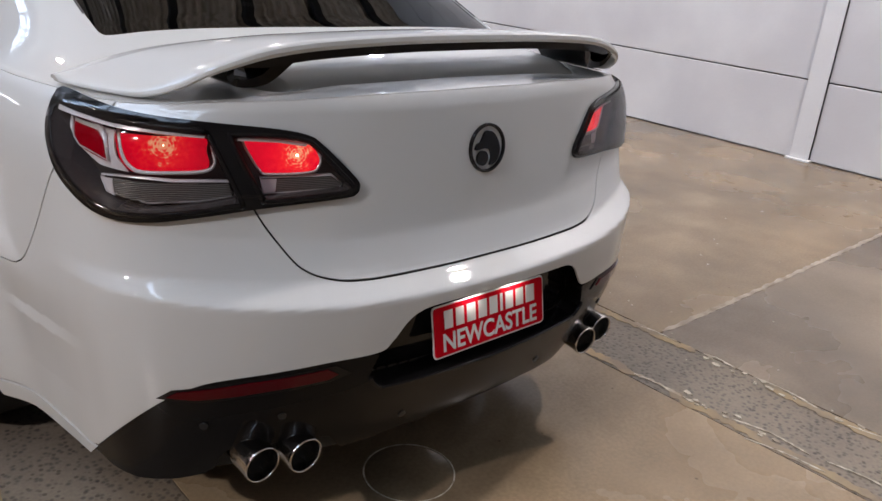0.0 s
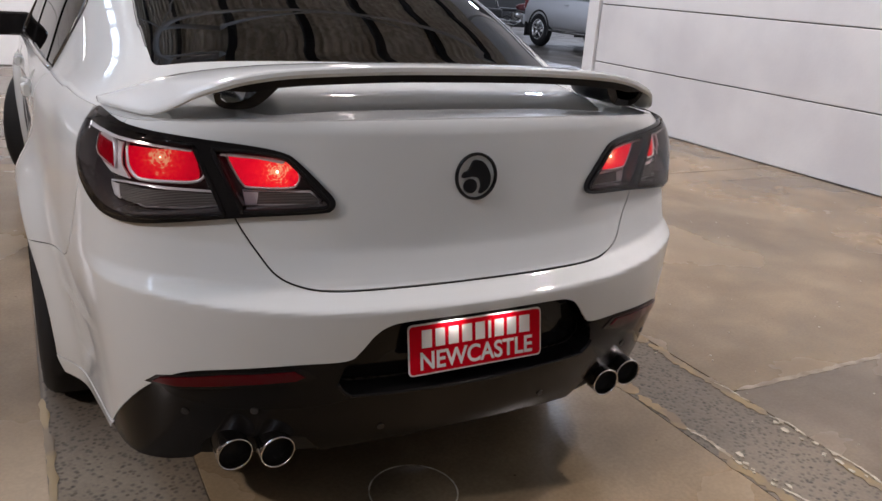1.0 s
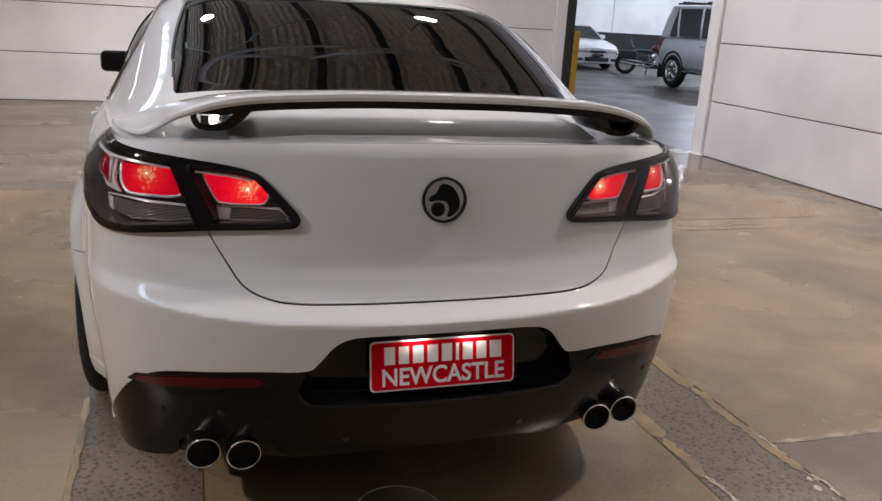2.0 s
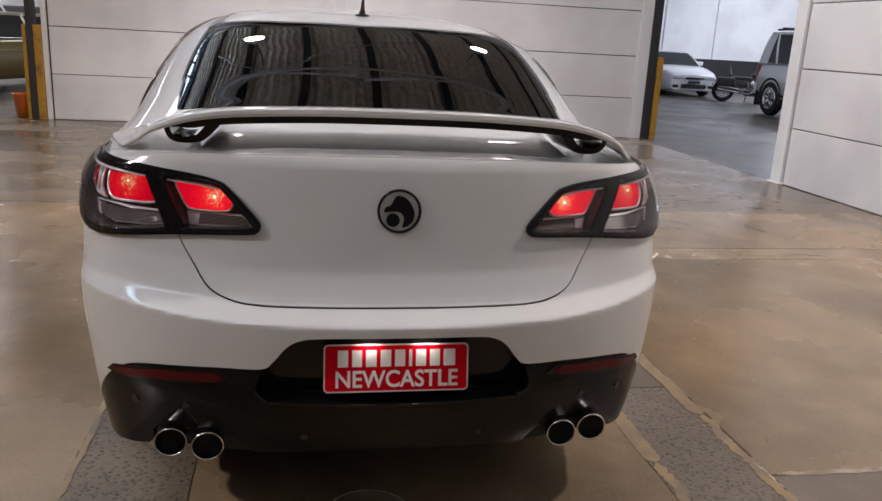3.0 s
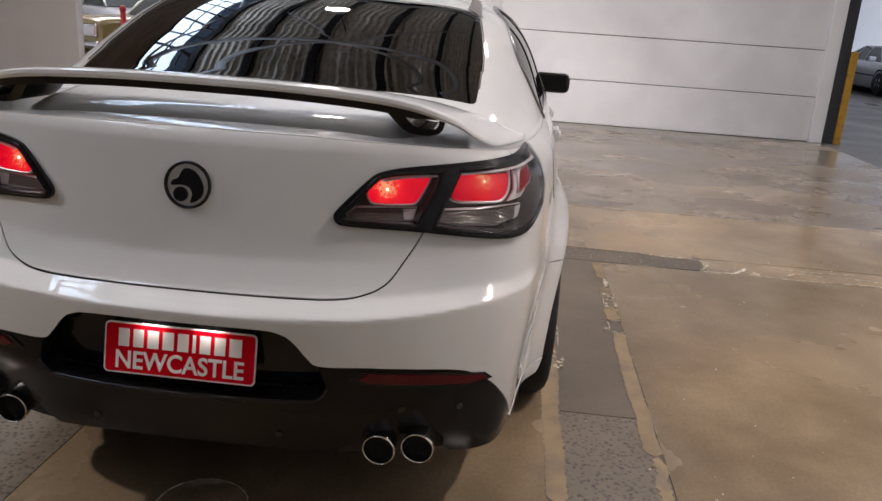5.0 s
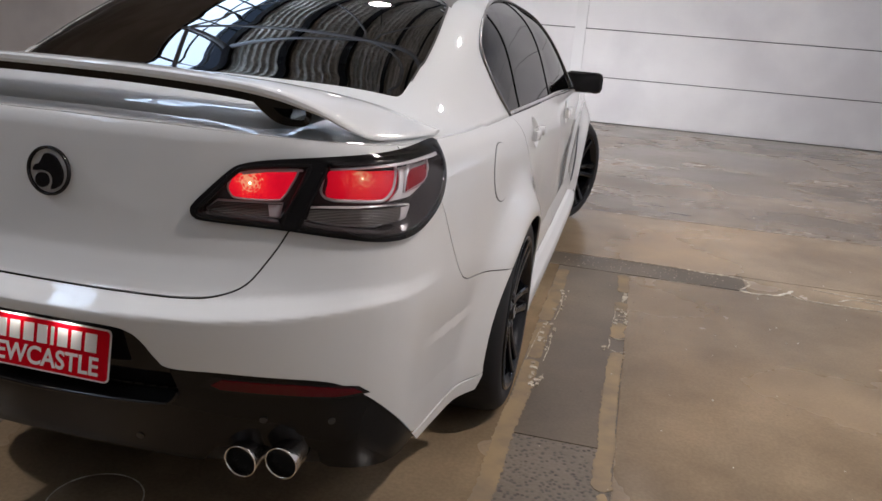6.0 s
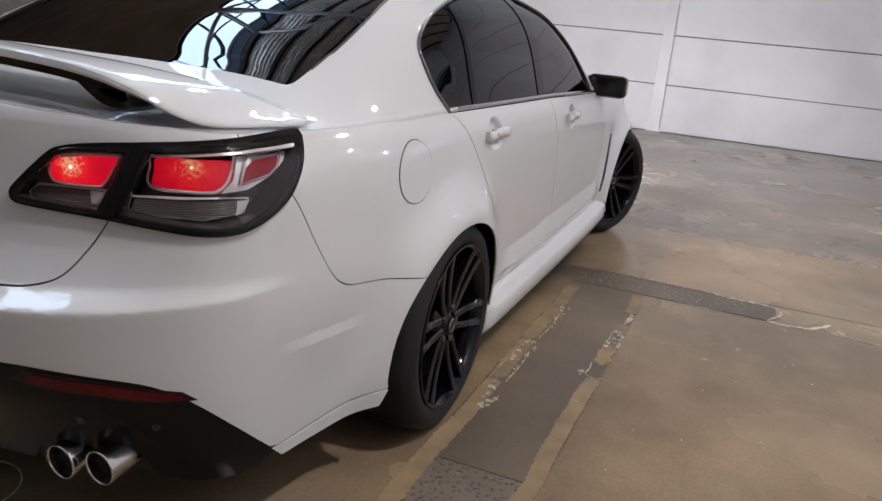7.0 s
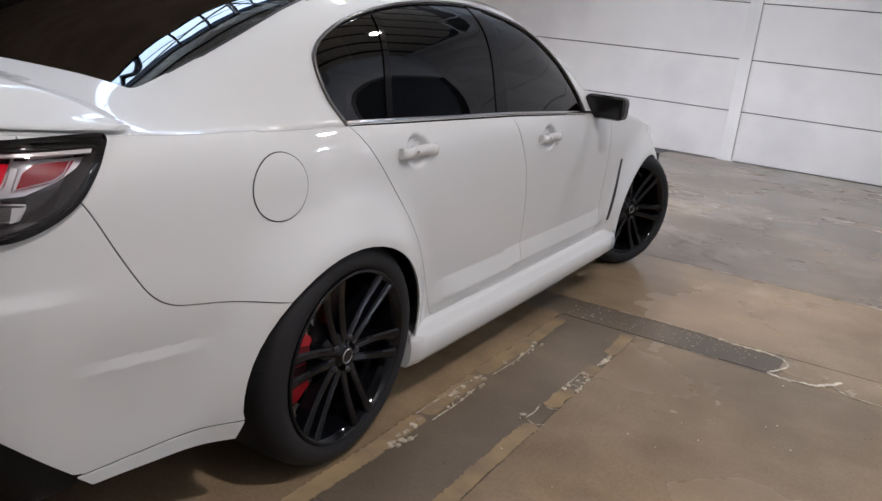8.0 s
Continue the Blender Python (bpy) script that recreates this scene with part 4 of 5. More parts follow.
SIDE_LINE = np.array(sorted([p for p in xs(REAR_GLASS) if .43 <= p[1] <= .62 and p[0] > .72]))


def rear_pane(y, u):
    """The rear window: evenly curved across from pillar to pillar."""
    p = upper_full(y, u)
    y = np.asarray(y, float)
    e, c = upper(y, np.interp(y, SIDE_LINE[:, 0], SIDE_LINE[:, 1])), upper(y, np.ones_like(y))
    t = np.clip(np.abs(p[..., 0]) / e[..., 0], 0, 1.1)
    p[..., 2] = c[..., 2] + (e[..., 2] - c[..., 2]) * (.70 * t ** 2 + .30 * t ** 9)
    return p


sheet("rear_window", rear_pane, rear_poly, TINT, car, out=-.004, thick=.003, step=(.03, .03), label="dark tinted rear window", hub=(0, 2.0, .9))
front_poly = xs(SCREEN) + [(a, 2 - b) for a, b in xs(SCREEN)[::-1][1:]]
sheet("windscreen", upper_full, front_poly, TINT, car, out=-.004, thick=.003, step=(.05, .05), hub=(0, 2.0, .9))
SG = xs(SIDE_GLASS)


def window(a0, a1, lean0, lean1, name):
    """A side pane between two leaning edges at a0 and a1 on the belt."""
    poly = []
    for y, u in SG:
        if a0 + lean0 * u <= y <= a1 + lean1 * u:
            poly.append((y, u))
    p = np.array(SG)

    def top(a, lean):
        d = p[:, 0] - a - lean * p[:, 1]
        k = [i for i in range(len(d) - 1) if d[i] <= 0 < d[i + 1]][-1]
        t = -d[k] / (d[k + 1] - d[k])
        return tuple(p[k] + (p[k + 1] - p[k]) * t)
    first = [(a0, .004)] + [top(a0, lean0)] if a0 > 1.3 else []
    last = [top(a1, lean1), (a1, .004)] if a1 < 3.0 else []
    poly = first + poly + last
    return both(name, poly, TINT, car, "dark tinted glass", surface=upper, out=-.003, thick=.003, step=(.05, .04), gap=.006, hub=(0, 2.0, .9))


window(1.0, 1.450, 0, .22, "quarter_window")
window(1.470, 2.155, .22, .24, "rear_door_window")
window(2.235, 3.4, .24, 0, "front_door_window")
for a0, a1, l0, l1 in ((1.445, 1.475, .22, .22), (2.15, 2.24, .24, .24)):
    top_u = .49 if a0 < 2 else .588
    t0, t1 = a0 + l0 * top_u, a1 + l1 * top_u
    both("window_pillar", [(a0, .002), (t0, top_u), (t1, top_u), (a1, .002)], PIANO, car, surface=upper, out=.0005, thick=.006, step=(.03, .04), hub=(0, 2.0, .9))
for side in (1, -1):
    bm = bmesh.new()
    tube(bm, [tuple(upper(y, side * u) + np.array((side * .002, 0, .002))) for y, u in SG], .0065, 6)
    part("window_trim", bm, GREY_TRIM, car)
    bm = bmesh.new()
    tube(bm, [tuple(upper(y, side * .012) + np.array((side * .003, 0, 0))) for y in np.linspace(1.24, 3.2, 30)], .008, 6)
    part("belt_trim", bm, CHROME, car, "bright belt strip")


both("roof_moulding", [(1.335, .596), (1.40, .612), (1.55, .630), (2.0, .65), (2.5, .66), (2.66, .64), (2.66, .70), (2.5, .70), (2.0, .685), (1.55, .674), (1.42, .668), (1.375, .664)], DITCH, car, surface=upper, out=.0015, thick=.003, step=(.05, .02), hub=(0, 2.0, .9))


line = [p for p in xs(REAR_GLASS) if .44 < p[1] < .645 and p[0] > .74]
both("window_seal", [(y, u + .003) for y, u in line] + [(y + .002, u - .006) for y, u in line[::-1]], SATIN, car, surface=upper, out=.0015, thick=.003, step=(.03, .02), hub=(0, 2.0, .9))


# tail deck between lid edge and rear window
def deck(s, v):
    """From the top edge of the tail (v = 0) forwards to the foot of the rear window (v = 1)."""
    s, v = np.asarray(s, float), np.asarray(v, float)
    a = np.abs(s)
    e = skin(a, belt(a))
    end = sy(.58)
    q = upper(np.full_like(a, .58), 1 - (a / end))
    p = e + (q - e) * v[..., None]
    p[..., 2] = e[..., 2] + (q[..., 2] - e[..., 2]) * np.clip(v, 0, 1) ** (1 + 1.2 * np.clip(1 - a / end, 0, 1))
    p[..., 0] *= np.sign(s + 1e-12)
    return p


end = sy(.58)
sheet("deck", deck, [(-end + .001, 0), (end - .001, 0), (end - .001, 1), (-end + .001, 1)], PAINT, car, out=0, thick=.004, step=(.03, .1), hub=(0, 2.0, .4))
both("bonnet", [(3.44, 0), (4.93, 0), (4.93, 1), (3.44, 1)], PAINT, car, surface=upper, step=(.06, .05), hub=(0, 2.4, .4))

# rear wing: sections from the middle to the foot on the quarter
WING = [  # x, y front, y rear, z front, z rear, lip height
    (0, .300, .135, 1.183, 1.194, .019), (.20, .300, .138, 1.181, 1.192, .019), (.40, .315, .150, 1.173, 1.182, .019), (.50, .355, .165, 1.160, 1.168, .019), (.56, .42, .180, 1.143, 1.150, .018),
    (.61, .475, .200, 1.126, 1.128, .015), (.65, .52, .235, 1.108, 1.099, .013), (.69, .55, .290, 1.090, 1.075, .010), (.73, .562, .385, 1.075, 1.066, .007), (.770, .562, .52, 1.064, 1.060, .004)]


def wing_surface():
    """The wing's upper skin and lip."""
    rows = catmull(WING, 5)
    rows = np.concatenate([(rows * np.array([-1, 1, 1, 1, 1, 1]))[::-1][:-1], rows])
    bm = bmesh.new()
    ring = []
    for x, yf, yr, zf, zr, h in rows:
        pts = []
        for k in range(9):
            t = k / 8
            y = yf + (yr - yf) * t
            z = zf + (zr - zf) * t + .004 * math.sin(math.pi * t)
            pts.append((x, y, z))
        pts += [(x, yr - .004, zr - .003), (x, yr - .005, zr - h * .6), (x, yr + .001, zr - h), (x, yr + .03, zr - h - .001), (x, (yf + yr) / 2, (zf + zr) / 2 - h * .9), (x, yf + .002, zf - .006)]
        ring.append([bm.verts.new(p) for p in pts])
    for a, b in zip(ring, ring[1:]):
        for k in range(len(a)):
            f = bm.faces.new((a[k], b[k], b[(k + 1) % len(a)], a[(k + 1) % len(a)]))
            f.smooth = k < 8
    bm.faces.new(ring[0])
    bm.faces.new(ring[-1][::-1])
    bmesh.ops.recalc_face_normals(bm, faces=bm.faces)
    return bm


wing = part("rear_wing", wing_surface(), PAINT, car, "white raised rear wing")
bm = bmesh.new()
rows = catmull([r for r in WING if r[0] < .61], 5)
rows = np.concatenate([(rows * np.array([-1, 1, 1, 1, 1, 1]))[::-1][:-1], rows])
ring = []
for x, yf, yr, zf, zr, h in rows:
    drop = .0155 * (1 - smooth(.50, .565, abs(x))) + .002
    ring.append([bm.verts.new(p) for p in ((x, yr + .004, zr - h), (x, yr + .006, zr - h - drop), (x, yr + .05, zr - h - drop - .004), (x, yf - .05, zf - h - .010), (x, yf - .02, zf - .012))])
for a, b in zip(ring, ring[1:]):
    for k in range(5):
        bm.faces.new((a[k], b[k], b[(k + 1) % 5], a[(k + 1) % 5]))
bm.faces.new(ring[0])
bm.faces.new(ring[-1][::-1])
bmesh.ops.recalc_face_normals(bm, faces=bm.faces)
part("brake_light_bar", bm, PIANO, wing, "black underside of the wing")
HOOP = catmull([(.446, 1.154), (.463, 1.134), (.482, 1.113), (.498, 1.102), (.524, 1.097), (.548, 1.098), (.562, 1.105), (.568, 1.118), (.570, 1.134)], 5)
for side in (1, -1):
    d = np.gradient(HOOP, axis=0)
    d /= np.linalg.norm(d, axis=1)[:, None]
    bm = bmesh.new()
    rings = []
    for k, ((x, z), (dx, dz)) in enumerate(zip(HOOP, d)):
        half_ = .013 - .006 * smooth(4, 26, k)
        y0 = .185 + .03 * (1.14 - z) / .06
        rings.append([bm.verts.new((side * (x - dz * q), y, z + dx * q)) for q, y in ((-half_, y0), (half_, y0), (half_, .36), (-half_, .36))])
    for a, b in zip(rings, rings[1:]):
        for k in range(4):
            f = bm.faces.new((a[k], a[(k + 1) % 4], b[(k + 1) % 4], b[k]))
            f.smooth = True
    bm.faces.new(rings[0])
    bm.faces.new(rings[-1][::-1])
    bmesh.ops.recalc_face_normals(bm, faces=bm.faces)
    for e in bm.edges:
        if len(e.link_faces) == 2 and e.calc_face_angle() > .8:
            e.smooth = False
    part("wing_post", bm, PIANO, wing, "black wing post")

bm = bmesh.new()
rings = []
for x in np.linspace(-.505, .505, 41):
    fade = .010 * (x / .505) ** 2 + .030 * smooth(.44, .505, abs(x))
    sec = ((.200, 1.072), (.218, 1.0855), (.268, 1.1085), (.282, 1.1115), (.42, 1.1280), (.545, 1.1340), (.56, 1.100), (.40, 1.075))
    rings.append([bm.verts.new((x, y, z - fade)) for y, z in sec])
for a, b in zip(rings, rings[1:]):
    for k in range(8):
        f = bm.faces.new((a[k], b[k], b[(k + 1) % 8], a[(k + 1) % 8]))
        f.smooth = k < 6
bm.faces.new(rings[0])
bm.faces.new(rings[-1][::-1])
bmesh.ops.recalc_face_normals(bm, faces=bm.faces)
part("wing_base", bm, PAINT, wing, "white base panel between the wing posts")

# tail lamps
RED_INNER = lit_red("lit_red_inner_lens", .84, tuple(skin(.487, .965, -.011)), (.55, .002, .018), .072)
RED_OUTER = lit_red("lit_red_outer_lens", .60, tuple(skin(.775, .983, -.034)), (.16, .001, .006), .080)
RED_SIDE = lit_red("lit_red_side_lens", .13)
for flip in (False, True):
    way = mirrored if flip else (lambda p: [tuple(q) for q in p])
    lampbody = sheet("tail_lamp", skin, way(xs(BEZEL)), PIANO, car, out=.010, thick=.014, step=(.007, .006), label="wraparound tail lamp with black rim, lit red", holes=(way(inset(INNER, -.002)), way(inset(OUTER, -.002))))

    def bit(name, poly, mat, out, label=""):
        return sheet(name, skin, way([tuple(p) for p in poly]), mat, lampbody, out=out, thick=.004, step=(.02, .015), label=label)

    def band(name, rows, mat):
        """A closed band round an outline through rows of (inset, out)."""
        bm = bmesh.new()
        rings = [[bm.verts.new(tuple(skin(-p[0] if flip else p[0], p[1], o))) for p in inset(poly, d)] for poly, d, o in rows]
        n = len(rings[0])
        for p, q in zip(rings, rings[1:]):
            for k in range(n):
                f = bm.faces.new((p[k], p[(k + 1) % n], q[(k + 1) % n], q[k]))
                f.smooth = True
        bmesh.ops.recalc_face_normals(bm, faces=bm.faces)
        return part(name, bm, mat, lampbody)
    for poly, deep in ((INNER, -.024), (OUTER, -.050)):
        band("lamp_rim", [(poly, -.0075, .0102), (poly, -.0065, .0122), (poly, .002, .0122), (poly, .0035, .0090)], PIANO)
        band("lamp_wall", [(poly, .002, .0100), (poly, .004, -.010), (poly, .005, deep)], SMOKE)
        bit("lamp_bowl", inset(poly, .002), SMOKE, deep)
    for poly, mat, deep, rim in ((IN_RED, RED_INNER, -.011, .0042), (OUT_RED, RED_OUTER, -.034, .0055)):
        band("lens_rim", [(poly, -rim, deep - .008), (poly, -rim, deep + .001), (poly, -.001, deep + .0025), (poly, .001, deep - .001)], THIN)
        bit("red_lens", poly, mat, deep, "glowing red lens")
    bit("side_trim", SILVER, BRIGHT, -.020, "silver lamp trim")
    band("lens_rim", [(np.array(SIDE_RED), -.004, -.019), (np.array(SIDE_RED), -.003, -.014), (np.array(SIDE_RED), .0, -.014)], THIN)
    bit("side_reflector", SIDE_RED, RED_SIDE, -.016)
    bit("bright_strip", [(a, b - .0045) for a, b in IN_STRIP], BRIGHT, .007)
    bit("bright_strip", [(a, b - .0045) for a, b in OUT_STRIP], BRIGHT, .005)
    for poly, deep in ((IN_CLEAR, -.016), (OUT_CLEAR, -.026)):
        band("lens_frame", [(np.array(poly), -.0040, deep - .006), (np.array(poly), -.0038, deep + .001), (np.array(poly), .0002, deep + .002)], THIN)
        bit("reversing_lens", poly, CLEAR_LENS, deep, "smoked ribbed lens")
    bit("lens_tip", [(.530, .9205), (.565, .921), (.558, .894), (.534, .8945)], THIN, -.0150)
    bit("lens_tip", [(.872, .920), (.902, .921), (.886, .894), (.866, .888)], THIN, -.0245)
    for a, b, r, deep in ((.487, .965, .0034, -.010), (.775, .983, .0018, -.033)):
        bm = bmesh.new()
        bmesh.ops.create_uvsphere(bm, u_segments=12, v_segments=8, radius=r)
        part("bulb", bm, BULB, lampbody, place=tuple(skin(-a if flip else a, b, deep)))
    cover = bit("lens_cover", inset(BEZEL, .009), COVER, .0150, "clear outer lens")
    cover.visible_shadow = False

# badge: plain ring with a dark figure
at = skin(0, .950, .0)
up = (skin(0, .97, 0) - skin(0, .93, 0))
up /= np.linalg.norm(up)
bm = bmesh.new()
prof = [(.0, .049), (-.006, .0495), (-.008, .052), (-.006, .0555), (.0, .056)]
ringv = []
for k in range(48):
    c, s = math.cos(k * math.tau / 48), math.sin(k * math.tau / 48)
    ringv.append([bm.verts.new(Vector(at) + Vector((c * r, 0, 0)) + Vector(up) * (s * r) + Vector((0, -up[2], up[1])) * -d) for d, r in prof])
for a, b in zip(ringv, ringv[1:] + ringv[:1]):
    for k in range(4):
        f = bm.faces.new((a[k], a[k + 1], b[k + 1], b[k]))
        f.smooth = True
bmesh.ops.recalc_face_normals(bm, faces=bm.faces)
badge = part("badge", bm, PIANO, car, "round black badge on the boot lid")
BALL = [(-.016 + .017 * math.cos(k * math.tau / 10), -.022 + .017 * math.sin(k * math.tau / 10)) for k in range(10)]
SWEEP = [(-.008, .038), (.014, .035), (.030, .018), (.038, -.004), (.034, -.024), (.022, -.036), (.008, -.040), (.012, -.022), (.006, -.006), (-.012, .0), (-.038, -.002), (-.034, .010), (-.022, .016)]
for shape in (BALL, SWEEP):
    bm = bmesh.new()
    low, top = [], []
    for a, b in catmull(shape, 4, True):
        base = Vector(at) + Vector((a, 0, 0)) + Vector(up) * b
        low.append(bm.verts.new(base))
        top.append(bm.verts.new(base + Vector((0, -up[2], up[1])) * .006))
    bm.faces.new(top)
    for k in range(len(low)):
        bm.faces.new((low[k], low[(k + 1) % len(low)], top[(k + 1) % len(low)], top[k]))
    bmesh.ops.recalc_face_normals(bm, faces=bm.faces)
    part("badge_shape", bm, PIANO, badge)

# dealer plate
RED_PLATE = material("red_plate", (.60, .003, .014), .6, 0, 0, .04)
WHITE_PLATE = material("plate_white", (.8, .78, .78), .4)
tilt = math.atan2(.024, .121)
plate = thing("dealer_plate", "red dealer plate with white border and lettering", "plate", (0, .004, .5575))
plate.rotation_euler = (math.pi / 2 - tilt, 0, 0)
bm = bmesh.new()
prism(bm, rounded(.372, .124, .012), -.002, .0, "z")
part("plate_border", bm, WHITE_PLATE, plate)
bm = bmesh.new()
prism(bm, rounded(.364, .116, .009), .0, .0012, "z")
part("plate_face", bm, RED_PLATE, plate)


def bars(widths, gap, y, h, x0):
    x = x0
    for w in widths:
        if w > 0:
            bm = bmesh.new()
            prism(bm, [(x, y), (x + w, y), (x + w, y + h), (x, y + h)], .0012, .0024, "z")
            part("bar", bm, WHITE_PLATE, plate)
        x += abs(w) + gap


bars((.026, .025, .027, .027, .026, .008, .026, .026, .030), .0100, .004, .043, -.1505)


def text(string, parent, place, size, width, mat, depth=.0008):
    """Raised lettering in the built-in font, scaled to a width."""
    data = bpy.data.curves.new("lettering", "FONT")
    data.body, data.size, data.extrude, data.align_x = string, size, depth, "CENTER"
    data.offset = size * .018
    tmp = new("lettering", data)
    bpy.context.view_layer.update()
    me = bpy.data.meshes.new_from_object(tmp)
    bpy.data.objects.remove(tmp)
    xs_ = [v.co.x for v in me.vertices]
    k = width / (max(xs_) - min(xs_))
    for v in me.vertices:
        v.co.x *= k
    me.materials.clear()
    me.materials.append(mat)
    ob = new("lettering", me)
    ob.parent = parent
    ob.location = place
    return ob


text("NEWCASTLE", plate, (0, -.048, .0016), .060, .314, WHITE_PLATE)


for x in (-.07, .07):
    part("plate_lamp", box_bm((x - .022, -.006, .634), (x + .022, .02, .642), .002), SATIN, car)


# wheels
def wheel(name, place, steer, outside):
    """A low-profile tyre on a black alloy of six split spokes, with disc and caliper."""
    hub = new(name)
    hub.parent = car
    hub.empty_display_size = .1
    hub.location = place
    hub.rotation_euler = (0, 0, steer + (0 if outside > 0 else math.pi))
    bm = bmesh.new()
    lathe(bm, [(-.292, .268), (-.300, .306), (-.292, .331), (-.272, .349), (-.20, .3555), (-.14, .357), (-.07, .3555), (-.035, .349), (-.014, .331), (-.005, .310), (-.009, .280), (-.02, .270)], 64)
    bmesh.ops.recalc_face_normals(bm, faces=bm.faces)
    part("tyre", bm, RUBBER, hub, "low-profile black tyre")
    bm = bmesh.new()
    for k in range(90):
        a = k * math.tau / 90
        for x0, x1, skew in ((-.25, -.175, .03), (-.10, -.035, -.03)):
            pts = []
            for x, da in ((x0, 0), (x1, skew)):
                for d in (-.004, .004):
                    r = .3590 if -.19 < x < -.07 else .3535
                    pts.append(bm.verts.new((x, math.cos(a + da + d) * r, math.sin(a + da + d) * r)))
            bm.faces.new((pts[0], pts[1], pts[3], pts[2]))
    tagged(part("tread_grooves", bm, SHADOW_PLASTIC, hub), kind="stuff")
    bm = bmesh.new()
    lathe(bm, [(-.262, .272), (-.25, .255), (-.16, .236), (-.06, .238), (-.022, .252), (-.010, .261), (-.004, .267), (-.003, .271), (-.008, .2755), (-.020, .272)], 64)
    part("rim", bm, RIM, hub, "gloss black alloy rim")
    for k in range(6):
        a = k * math.tau / 6 + radians(172)
        for sgn in (-1, 1):
            bm = bmesh.new()
            rings = []
            for t in np.linspace(0, 1, 8):
                r = .045 + t * .214
                off = sgn * (.0165 + .0185 * t + .003 * math.sin(math.pi * t))
                w = .0150 - .0035 * t + .0075 * t ** 4
                x = -.030 + .022 * t - .006 * math.sin(math.pi * t)
                c = Vector((0, math.cos(a), math.sin(a)))
                n = Vector((0, -math.sin(a), math.cos(a)))
                p = c * r + n * off
                rings.append([bm.verts.new(p + n * q + Vector((xx, 0, 0))) for q, xx in ((-w, x - .004), (-w * .55, x), (w * .55, x), (w, x - .004), (w * .85, x - .046), (-w * .85, x - .046))])
            for p, q in zip(rings, rings[1:]):
                for i in range(6):
                    bm.faces.new((p[i], p[(i + 1) % 6], q[(i + 1) % 6], q[i]))
            bm.faces.new(rings[0])
            bm.faces.new(rings[-1][::-1])
            bmesh.ops.recalc_face_normals(bm, faces=bm.faces)
            part("spoke", bm, RIM, hub)
    bm = bmesh.new()
    lathe(bm, [(-.09, .0), (-.09, .100), (-.052, .096), (-.036, .074), (-.032, .032), (-.026, .030), (-.024, .0)], 32)
    part("hub_centre", bm, RIM, hub)
    bm = bmesh.new()
    lathe(bm, [(-.026, .0285), (-.021, .028), (-.019, .024), (-.0195, .0)], 32)
    cap = part("centre_cap", bm, PIANO, hub, "black centre cap with a silver ring")
    bm = bmesh.new()
    lathe(bm, [(-.0205, .024), (-.0175, .0235), (-.0175, .0205), (-.0205, .020)], 32)
    part("cap_ring", bm, STEEL, cap)
    for k in range(5):
        a = k * math.tau / 5 + math.pi + math.tau / 10
        bm = bmesh.new()
        lathe(bm, [(-.05, .011), (-.028, .011), (-.024, .008), (-.024, 0)], 6, turn=Matrix.Translation((0, math.cos(a) * .056, math.sin(a) * .056)))
        part("wheel_nut", bm, SATIN, hub)
    bm = bmesh.new()
    lathe(bm, [(-.135, .07), (-.135, .183), (-.107, .183), (-.107, .07)], 48)
    part("brake_disc", bm, STEEL, hub)
    bm = bmesh.new()
    back = radians(180)
    pts = [(math.cos(back + radians(d)) * r, math.sin(back + radians(d)) * r) for r, ds in ((.205, range(-36, 37, 9)), (.125, range(36, -37, -9))) for d in ds]
    prism(bm, pts, -.155, -.072, "x")
    bmesh.ops.bevel(bm, geom=bm.edges[:], offset=.006, segments=2, affect="EDGES")
    cal = part("caliper", bm, CALIPER, hub, "red brake caliper")
    return hub


wheel("wheel", (.950, 1.207, .356), 0, 1)
wheel("wheel", (-.950, 1.207, .356), 0, -1)
wheel("wheel", (.905, 4.115, .356), radians(-24), 1)
wheel("wheel", (-.905, 4.115, .356), radians(-24), -1)
for side in (1, -1):
    for y in (1.20, 4.115):
        bm = bmesh.new()
        pts = [(y + .43 * math.cos(radians(d)), .35 + .385 * math.sin(radians(d))) for d in range(8, 173, 8)]
        r0 = [bm.verts.new((side * .85, a, b)) for a, b in pts]
        r1 = [bm.verts.new((side * .45, a, b)) for a, b in pts]
        for k in range(len(pts) - 1):
            bm.faces.new((r0[k], r0[k + 1], r1[k + 1], r1[k]))
        bm.faces.new(r1)
        part("wheel_well", bm, SHADOW_PLASTIC, car)
    # sill skirt
    bm = bmesh.new()
    rings = []
    for y in np.linspace(1.598, 3.735, 30):
        e = float(smooth(1.50, 1.66, y))
        o = float(np.interp(y, PLAN[:HALF, 1], PLAN[:HALF, 0]))
        sec = ((o + .004, .318), (o + .020, .305), (o + .004 + .041 * e, .270), (o + .004 + .048 * e, .240), (o + .004 + .042 * e, .195), (o + .028 * e, .172), (o - .10, .165), (o - .10, .318))
        rings.append([bm.verts.new((side * x, y, z)) for x, z in sec])
    for a, b in zip(rings, rings[1:]):
        for k in range(8):
            f = bm.faces.new((a[k], b[k], b[(k + 1) % 8], a[(k + 1) % 8]))
            f.smooth = k in (2, 3)
    bm.faces.new(rings[0])
    bm.faces.new(rings[-1][::-1])
    bmesh.ops.recalc_face_normals(bm, faces=bm.faces)
    part("sill_skirt", bm, PAINT, car, "white side skirt")

